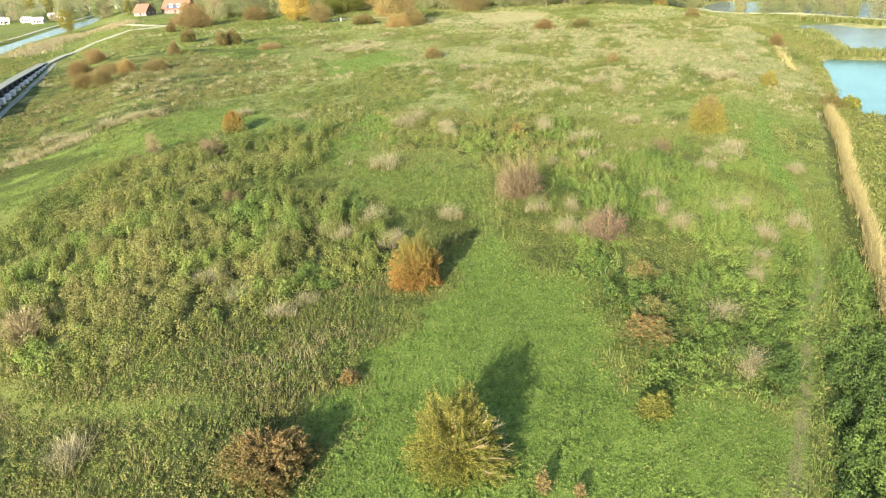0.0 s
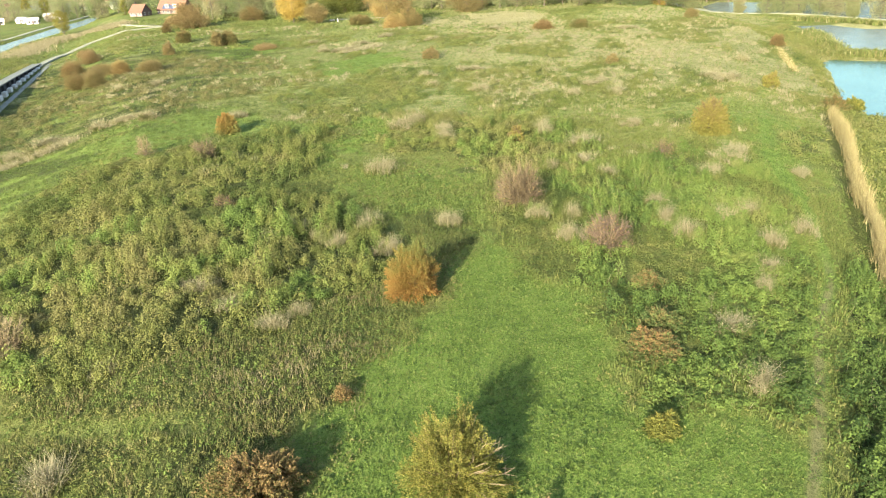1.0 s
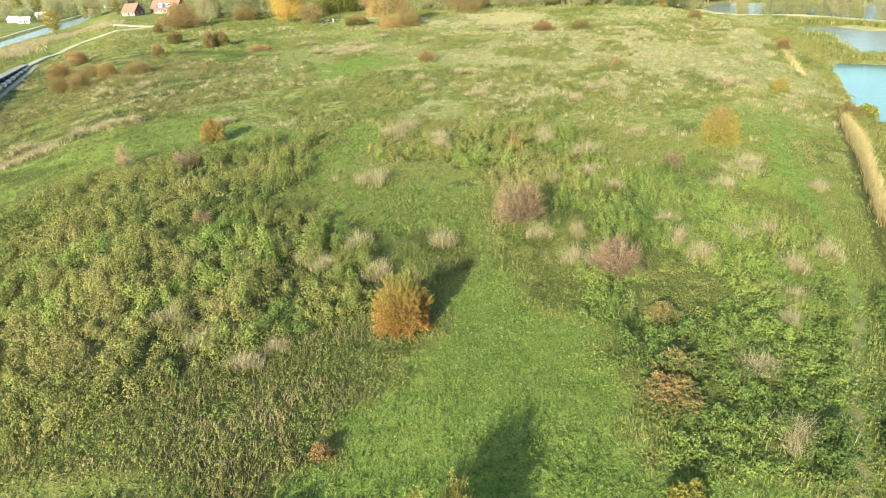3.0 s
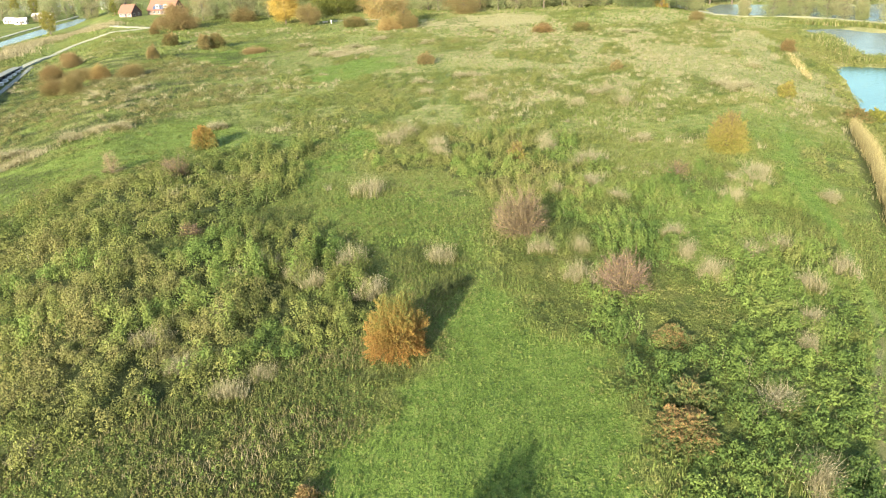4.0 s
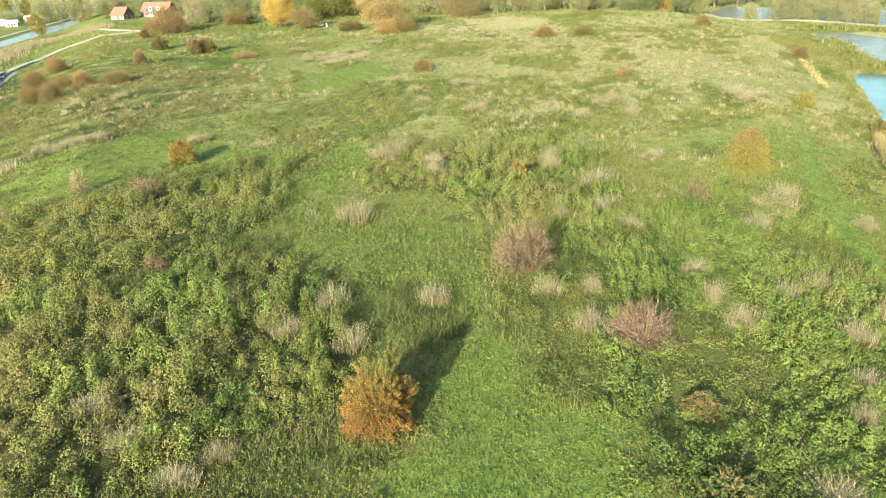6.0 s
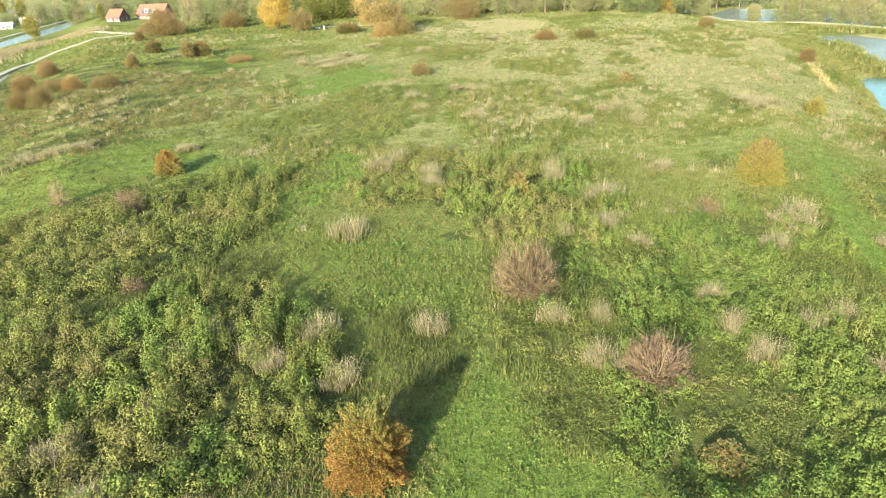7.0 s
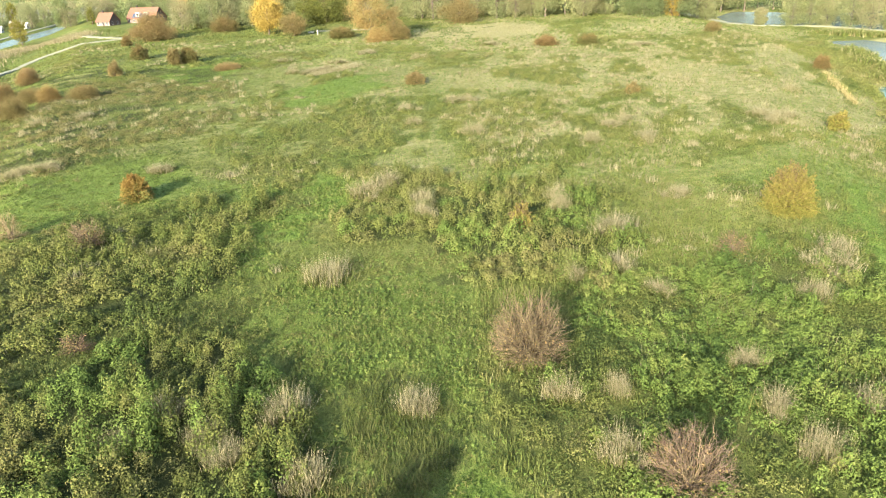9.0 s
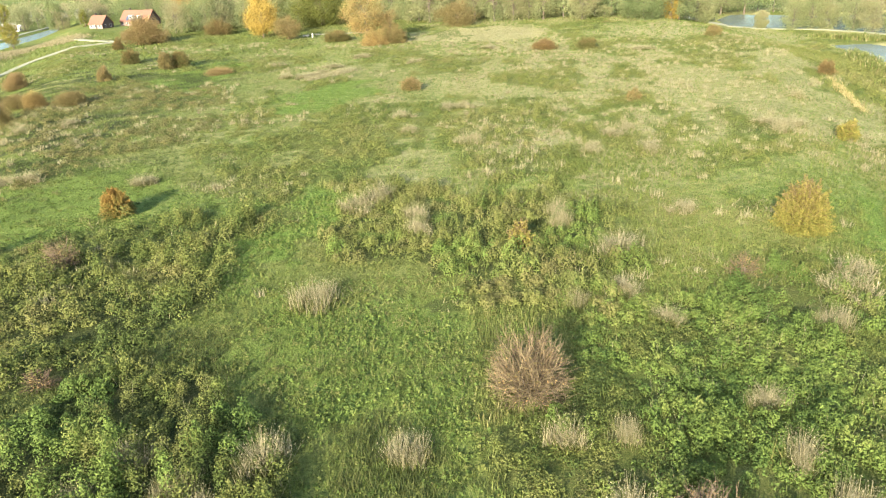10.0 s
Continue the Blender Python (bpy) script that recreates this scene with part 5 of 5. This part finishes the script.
# tall herb thickets near the camera's way
for name, poly, label, shift, size, mat_in, dense, many in (
    ("bramble_thicket", TALL_A, "dense waist-high thicket of green and olive herbs and brambles", 0.1, 1.45, M_HERB, 1.15, 84),
    ("bramble_thicket", TALL_B, "dense olive-brown thicket of brambles and tall herbs", -0.01, 1.35, M_HERB, 0.85, 58),
    ("herb_thicket", TALL_C, "thicket of tall olive herbs with dry stalks", 0.16, 1.0, M_HERB, 0.85, 58),
    ("nettle_patch", TALL_D, "lush patch of green nettles and brambles with dry stalks", 0.08, 1.0, M_NETTLE, 1.2, 62),
    ("nettle_patch", TALL_E, "dark green nettles and brambles beside the trodden path", -0.02, 1.1, M_NETTLE, 1.7, 62),
):
    px, py = [p[0] for p in poly], [p[1] for p in poly]
    farther = poly in (TALL_B, TALL_C)
    x, y = scatter(min(px) - 2, max(px) + 2, min(py) - 2, max(py) + 2, dense, r)
    k = (tall(x, y) > 0.5) & (signed(x, y, poly) > -3) & ~crease(x, y, 0.036 if farther else 0.024)
    x, y = x[k], y[k]
    lump = fbm(x, y, 3.4, 51)
    rise = 3.3 if mat_in is M_NETTLE else 3.0
    high = size * (0.3 + rise * np.clip(lump - 0.28, 0, 0.6)) * r.uniform(0.7, 1.35, len(x))
    rad = r.uniform(0.4, 0.8, len(x)) * (0.7 + 0.3 * size) * (1.3 if farther else 1.0)
    tone = herb_tone(x, y, 61) + shift + r.uniform(-0.17, 0.17, len(x)) + (0.04 if farther else -0.05 if mat_in is M_NETTLE else 0.01)
    if poly is TALL_D:
        tone = tone + np.interp(y, [50, 68], [-0.12, 0.04])
    if poly is TALL_D:
        low = (fbm(x, y, 7, 44) > 0.58) | (x < np.interp(y, [58, 64, 72, 84], [12, 13, 12.5, 8]) + 3 * (fbm(x, y, 4, 45) - 0.5))
        q, t = herb_quads(x[low], y[low], rad[low] * 1.3, high[low] * 0.5, 96, 0.085, tone[low] - 0.12, r, 0.14)
        stuff("low_herbs", q, M_HERB, t, "low olive and yellowish herbs between nettle patches", "herbs")
        x, y, rad, tone, high = x[~low], y[~low], rad[~low], tone[~low], high[~low]
    green = (fbm(x, y, 5, 46) > 0.58) & (mat_in is M_HERB)
    if green.sum() > 20 and poly in (TALL_A, TALL_C):
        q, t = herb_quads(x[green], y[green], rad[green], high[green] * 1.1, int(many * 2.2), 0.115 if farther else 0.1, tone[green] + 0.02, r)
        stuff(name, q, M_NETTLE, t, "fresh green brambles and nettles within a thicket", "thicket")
        x, y, high, rad, tone = x[~green], y[~green], high[~green], rad[~green], tone[~green]
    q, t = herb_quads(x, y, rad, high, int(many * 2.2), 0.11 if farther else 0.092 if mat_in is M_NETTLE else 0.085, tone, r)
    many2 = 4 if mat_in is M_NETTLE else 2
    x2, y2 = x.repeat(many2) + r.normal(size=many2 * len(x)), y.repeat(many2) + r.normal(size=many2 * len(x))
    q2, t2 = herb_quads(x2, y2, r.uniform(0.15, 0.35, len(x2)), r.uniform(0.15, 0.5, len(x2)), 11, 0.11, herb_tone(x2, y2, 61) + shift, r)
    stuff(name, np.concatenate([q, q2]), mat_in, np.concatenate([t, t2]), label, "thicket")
    n = len(x) // 2
    foot = np.stack([x[:n], y[:n], gz(x[:n], y[:n])], 1).repeat(4, 0) + r.normal(size=(4 * n, 3)) * [0.35, 0.35, 0]
    hh = np.minimum(np.repeat(high[:n], 4), 1.1) * r.uniform(0.8, 1.15, 4 * n) + 0.1
    dry = np.repeat(fbm(x[:n], y[:n], 4.0, 71), 4) > 0.52
    q = blades(foot[dry], hh[dry], 0.9, 0.015, r)
    stuff("dry_stalks", q, M_STRAW, r.uniform(0.1, 0.9, len(q)), "dry pale stalks standing in a thicket", "stalks")

# rough grass between lawns and thickets
x, y = scatter(-50, 60, 22, 105, 10, r)
k = (lawn(x, y) < r.uniform(0.1, 0.9, len(x))) & (tall(x, y) < 0.5) & (line_dist(x, y, FOOTPATH) > 0.5)
x, y = x[k], y[k]
foot = np.stack([x, y, gz(x, y) - 0.03], 1)
patch = fbm(x, y, 7, 81)
stuff("rough_grass", blades(foot, r.uniform(0.1, 0.26, len(x)) * (0.5 + patch), 1.7, 0.055, r), M_GRASS,
      0.1 + 0.75 * (patch - 0.2) + 0.3 * r.uniform(-0.5, 0.5, len(x)) + np.interp(x, [-14, 0], [-0.1, 0.04]), "ankle-high rough grass, olive with brown patches", "grass")
x, y = r.uniform(-60, 60, 9000), r.uniform(-30, 24, 9000)
foot = np.stack([x, y, gz(x, y) - 0.03], 1)
stuff("rough_grass", blades(foot, r.uniform(0.1, 0.3, len(x)), 1.2, 0.1, r), M_GRASS, 0.3 + 0.5 * (fbm(x, y, 7, 84) - 0.5), "rough grass where the way begins", "grass")
# knee-high stalks in the rough meadow beside the thickets
x, y = scatter(-56, 8, 24, 96, 8.5, r)
g = lawn(x, y)
k = (g < r.uniform(0.15, 0.75, len(x))) & (tall(x, y) < 0.5) & (fbm(x, y, 2.6, 48) > 0.4)
x, y, g = x[k], y[k], g[k]
track = np.clip(line_dist(x, y, OXTRACK) / 1.6, 0.25, 1)
high = (0.16 + 0.75 * np.clip(fbm(x, y, 6, 54) - 0.2, 0, 0.6)) * r.uniform(0.6, 1.3, len(x)) * track * (1 - 0.6 * g)
tone = np.interp(y, [60, 70], [0.26, -0.06]) + 1.2 * (fbm(x, y, 8, 55) - 0.22) + r.uniform(-0.2, 0.2, len(x)) - 0.25 * (1 - track)
q, t = stalk_tufts(x, y, high, 7, 0.026, tone, r, 0.75, 0.2)
stuff("rough_herbs", q, M_DULL, t, "knee-high olive and brown stalks in rough grass", "herbs")
x, y = scatter(-56, 4, 24, 70, 2.0, r)
k = (lawn(x, y) < r.uniform(0.1, 0.6, len(x))) & (tall(x, y) < 0.5) & (line_dist(x, y, OXTRACK) > 1.0)
x, y = x[k], y[k]
q, t = herb_quads(x, y, r.uniform(0.2, 0.55, len(x)), r.uniform(0.15, 0.3 + 0.6 * fbm(x, y, 6, 54), len(x)), 30, 0.075, 0.1 + 1.1 * (fbm(x, y, 7, 67) - 0.22) + r.uniform(-0.15, 0.15, len(x)), r, 0.15)
stuff("rough_herbs", q, M_HERB, t, "low olive and brownish herb clumps in the rough meadow", "herbs")
# the same on the other side, between nettles, ditch and far lawns
x, y = scatter(6, 78, 30, 150, 3.6, r)
k = (lawn(x, y) < r.uniform(0.1, 0.7, len(x))) & (line_dist(x, y, FOOTPATH) > 0.7) & (line_dist(x, y, DITCH) > 1.6) & ((tall(x, y) < 0.5) | (fbm(x, y, 5, 57) > 0.55))
x, y = x[k], y[k]
high = (0.25 + 0.8 * np.clip(fbm(x, y, 6, 56) - 0.2, 0, 0.6)) * r.uniform(0.6, 1.3, len(x))
tone = 0.25 + 0.8 * (fbm(x, y, 8, 58) - 0.25) + r.uniform(-0.2, 0.2, len(x))
q, t = stalk_tufts(x, y, high, 6, 0.034, tone, r)
stuff("rough_herbs", q, M_GRASS, t, "upright yellow-green and straw stalks of the rough meadow", "herbs")
# weedy margins of the lawn
x, y = scatter(-60, 50, 24, 128, 3.0, r)
g = lawn(x, y)
k = (g < 0.85) & (tall(x, y) < 0.5) & (fbm(x, y, 3.0, 47) + 0.2 * (1 - g) + 0.25 * (line_dist(x, y, GULLY) < 4) > r.uniform(0.45, 0.75, len(x))) & (line_dist(x, y, FOOTPATH) > 0.6)
x, y = x[k], y[k]
q, t = herb_quads(x, y, r.uniform(0.15, 0.45, len(x)), r.uniform(0.12, 0.4, len(x)), 10, 0.085, herb_tone(x, y, 49) + 0.14 + r.uniform(-0.12, 0.12, len(x)), r, 0.2)
stuff("weedy_margin", q, M_HERB, t, "knee-high olive and brown weeds at the lawn's margins", "weeds")
# low dark weeds dotted over the farther lawn
x, y = scatter(-100, -14, 84, 165, 1.1, r)
k = (tall(x, y) < 0.5) & (fbm(x, y * 1.7, 3.2, 59) > 0.47)
x, y = x[k], y[k]
q, t = herb_quads(x, y, r.uniform(0.2, 0.55, len(x)), r.uniform(0.12, 0.36, len(x)), 14, 0.1, 0.1 + 0.5 * (fbm(x, y, 9, 65) - 0.3) + r.uniform(-0.1, 0.1, len(x)), r)
stuff("meadow_weeds", q, M_HERB, t, "low dark green weeds dotted over the farther lawn", "weeds")
# low weeds in the rough grass and lawn
x, y = scatter(-50, 60, 22, 105, 1.7, r)
k = (tall(x, y) < 0.5) & (fbm(x, y, 4.0, 91) + 0.25 * (1 - lawn(x, y)) > np.interp(x, [-12, -4], [0.74, 0.6]))
x, y = x[k], y[k]
q, t = herb_quads(x, y, r.uniform(0.1, 0.35, len(x)), r.uniform(0.1, 0.32, len(x)), 10, 0.1, herb_tone(x, y, 95) + 0.05, r)
stuff("meadow_weeds", q, M_NETTLE, t, "low weeds and thistles in the grass", "weeds")
# turf of the grazed lawn
x, y = scatter(-20, 24, 22, 106, 40, r)
k = lawn(x, y) > r.uniform(0.2, 0.8, len(x))
x, y = x[k], y[k]
foot = np.stack([x, y, gz(x, y) - 0.03], 1)
patch = fbm(x, y, 5, 85)
stuff("lawn_turf", blades(foot, r.uniform(0.05, 0.16, len(x)), 1.3, 0.055, r), M_TURF,
      0.15 + 0.8 * (patch - 0.25) + 0.35 * r.uniform(-0.5, 0.5, len(x)) + np.interp(y, [60, 85], [0, 0.45]), "short bright green grazed turf", "grass")
x, y = scatter(-16, 24, 22, 104, 9.0, r)
k = lawn(x, y) > r.uniform(0.2, 0.8, len(x))
x, y = x[k], y[k]
q, t = herb_quads(x, y, r.uniform(0.05, 0.15, len(x)), r.uniform(0.06, 0.18, len(x)), 7, 0.065, 0.34 + 0.3 * (fbm(x, y, 3, 88) - 0.5) + r.uniform(-0.32, 0.38, len(x)), r)
stuff("lawn_tussocks", q, M_NETTLE, t, "small tussocks and clover in the grazed turf", "grass")
x, y = scatter(-20, 14, 72, 132, 4.6, r)
k = (lawn(x, y) > r.uniform(0.2, 0.7, len(x))) & (fbm(x, y, 3.5, 89) > 0.42)
x, y = x[k], y[k]
q, t = herb_quads(x, y, r.uniform(0.12, 0.36, len(x)), r.uniform(0.14, 0.42, len(x)), 11, 0.11, 0.45 + 0.4 * (fbm(x, y, 4, 90) - 0.5) + r.uniform(-0.28, 0.28, len(x)), r)
stuff("clearing_weeds", q, M_NETTLE, t, "low yellow-green weeds in the grazed clearing", "weeds")
x, y = scatter(-90, 70, 78, 275, 5.0, r)
k = (lawn(x, y) > r.uniform(0.2, 0.6, len(x))) & ((y > 104) | (x < -20) | (x > 24))
x, y = x[k], y[k]
foot = np.stack([x, y, gz(x, y) - 0.03], 1)
stuff("lawn_turf", blades(foot, r.uniform(0.08, 0.28, len(x)), 1.2, 0.12, r), M_TURF, 0.35 + 0.5 * (fbm(x, y, 6, 86) - 0.4) + 0.3 * r.uniform(-0.5, 0.5, len(x)), "short green turf of the farther lawns", "grass")
x, y = scatter(-230, 150, 255, 420, 0.7, r)
foot = np.stack([x, y, gz(x, y) - 0.03], 1)
stuff("rough_grass", blades(foot, r.uniform(0.2, 0.5, len(x)), 1.0, 0.28, r), M_GRASS, 0.2 + 0.7 * (fbm(x, y, 14, 87) - 0.2) + 0.3 * r.uniform(-0.5, 0.5, len(x)), "olive grass towards the woods", "grass")
# far meadow: herbs in drifts, pale dry grass between
x, y = scatter(-150, 135, 100, 235, 0.42, r)
k = ~crease(x * 0.6, y * 0.6) & (tall(x, y) > 0.5) & (signed(x, y, TALL_B) < 0) & (signed(x, y, TALL_C) < 0)
x, y = x[k], y[k]
lump = np.clip(fbm(x, y, 4.5, 52) - 0.25, 0, 0.6)
wide, high = r.uniform(0.5, 1.25, len(x)), (0.3 + 2.0 * lump) * r.uniform(0.7, 1.3, len(x))
tone = herb_tone(x, y, 62) + 0.12 + r.uniform(-0.16, 0.16, len(x))
left = x + 14 * (fbm(x, y, 9, 53) - 0.5) < np.interp(y, [130, 200], [-34, -42])
for side, mat_in, shift, label in ((left, M_DULL, 0.24, "drifts of dull brown-olive herbs below the road"), (~left, M_HERB, 0.0, "drifts of olive and brown herbs across the meadow")):
    q, t = herb_quads(x[side], y[side], wide[side], high[side], 54, 0.13, tone[side] + shift, r, 0.06)
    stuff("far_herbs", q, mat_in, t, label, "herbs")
x, y = scatter(-220, 140, 235, 385, 0.16, r)
k = tall(x, y) > 0.5
x, y = x[k], y[k]
q, t = herb_quads(x, y, r.uniform(1.0, 2.2, len(x)), r.uniform(0.4, 1.1, len(x)), 40, 0.2, herb_tone(x, y, 63) + 0.16 + r.uniform(-0.12, 0.12, len(x)), r, 0.06)
stuff("far_herbs", q, M_HERB, t, "drifts of olive herbs towards the woods", "herbs")
x, y = scatter(-150, 135, 98, 300, 1.0, r)
k = (fbm(x, y * 0.7, 6.0, 75) + 0.04 * (x > 0) > 0.66) & (lawn(x, y) < 0.4)
x, y = x[k].repeat(3), y[k].repeat(3)
x, y = x + r.normal(size=len(x)) * 0.5, y + r.normal(size=len(x)) * 0.5
foot = np.stack([x, y, gz(x, y)], 1)
stuff("dry_grass", blades(foot, r.uniform(0.2, 0.6, len(x)), 1.2, 0.06, r), M_PALE, r.uniform(0.0, 0.6, len(x)), "scattered pale dry grass across the far meadow", "grass")
x, y = scatter(-130, 110, 100, 330, 0.09, r)
k = (lawn(x, y) < 0.3) & (fbm(x, y * 0.7, 16, 76) + np.interp(x, [-60, 0, 40], [-0.07, -0.03, 0.03]) > r.uniform(0.44, 0.64, len(x)))
x, y = x[k], y[k]
wide, tallness = r.uniform(0.2, 0.5, len(x)), r.uniform(0.5, 1.1, len(x))
foot = np.stack([x, y, gz(x, y)], 1).repeat(34, 0) + r.normal(size=(34 * len(x), 3)) * np.stack([wide, wide, 0 * wide], 1).repeat(34, 0)
stuff("dry_plumes", blades(foot, tallness.repeat(34) * r.uniform(0.5, 1.1, len(foot)), 0.8, 0.045, r), M_STRAW, r.uniform(0.15, 0.65, len(foot)), "pale plumes of dry grass dotted over the far meadow", "grass")
x, y = scatter(-150, 135, 100, 260, 1.7, r)
k = lawn(x, y) < 0.5
x, y = x[k], y[k]
foot = np.stack([x, y, gz(x, y)], 1)
patch = fbm(x, y, 9, 83)
stuff("rough_grass", blades(foot, r.uniform(0.15, 0.35, len(x)), 1.5, 0.12, r), M_GRASS,
      0.18 + 0.75 * (patch - 0.2) + 0.3 * r.uniform(-0.5, 0.5, len(x)) + np.interp(x, [-60, -35], [-0.16, 0]), "rough olive grass of the wider meadow", "grass")


x, y = r.uniform(-4, 50, 3600), r.uniform(296, 351, 3600)
k = inside(x, y, HAY)
x, y = x[k], y[k]
foot = np.stack([x, y, gz(x, y)], 1)
stuff("hay_stubble", blades(foot, r.uniform(0.1, 0.25, len(x)), 1.3, 0.2, r), M_PALE, 0.3 + 0.7 * fbm(x, y, 5, 66), "pale mown stubble on the far field", "stubble")


# reeds along the ditch and the banks
def reeds(name, line, wide, per_m, high, blade, label, mat):
    pts = np.array(line, float)
    seg = np.hypot(*np.diff(pts, axis=0).T)
    at = np.r_[0, np.cumsum(seg)]
    n = int(at[-1] * per_m)
    s = r.uniform(0, at[-1], n)
    gap = 0.35 + 0.9 * vnoise(s, 0 * s, 6, 12) + 0.5 * vnoise(s, 0 * s, 2, 13)
    off = r.normal(size=(n, 2)) * (wide * 0.3 * gap)[:, None]
    x, y = np.interp(s, at, pts[:, 0]) + off[:, 0], np.interp(s, at, pts[:, 1]) + off[:, 1]
    foot = np.stack([x, y, gz(x, y)], 1)
    q = blades(foot, high * (0.6 + 0.6 * gap) * r.uniform(0.5, 1.1, n), 0.5, blade, r)
    tip = q[:, 2]
    q = np.concatenate([q, leaves(tip, blade * 2.2, np.array([0, -0.3, 0.4]), r, 2.2)[:, :3]])
    stuff(name, q, mat, r.uniform(0, 1, len(q)), label, "reeds")


reeds("reed_belt", REEDLINE, 1.2, 150, 1.3, 0.035, "golden dry reeds along the ditch", M_REED)
reeds("reed_belt", [(98, 210), (92, 192), (87, 176)], 1.6, 26, 0.8, 0.05, "golden reeds near the pond", M_REED)
reeds("reed_bank", [(112, 212), (119, 207), (150, 193)], 3.5, 30, 1.4, 0.14, "yellowish reeds on the strip between ponds", M_GRASS)
reeds("reed_bank", [(143, 306), (150, 297), (160, 286), (164, 272)], 4.0, 30, 1.4, 0.18, "yellowish reeds below the causeway", M_GRASS)
reeds("reed_bank", [(134, 262), (124, 234), (122, 220)], 5.0, 30, 1.5, 0.16, "tawny reeds on the pond bank", M_GRASS)
reeds("reed_bank", [(-172, 310), (-182, 342), (-187, 374), (-186, 396), (-174, 402), (-156, 384)], 12.0, 60, 1.0, 0.15, "pale reed bed beside the canal", M_PALE)
for row in ([(-80, 129), (-74, 135), (-70, 140)], [(-68, 144), (-64, 145), (-59.5, 147)], [(-28.4, 229), (-23.2, 236), (-17.6, 245)]):
    reeds("dry_grass_row", row, 3.0, 120, 0.8, 0.04, "row of pale dry grass standing across the meadow", M_STRAW)
# olive growth between the ditch and the pond
x, y = scatter(36, 135, 38, 260, 0.9, r)
k = (x > np.interp(y, [40, 53, 64.6, 77, 91, 118, 137, 210], [33, 39, 44.6, 50, 56.3, 69, 76.5, 104])) & ~wet(x, y, 2.0)
x, y = x[k], y[k]
q, t = herb_quads(x, y, r.uniform(0.5, 1.0, len(x)), r.uniform(0.3, 1.1, len(x)), 15, 0.2, herb_tone(x, y, 64) + 0.16, r)
stuff("bank_herbs", q, M_HERB, t, "olive and brown herbs on the pond bank", "herbs")
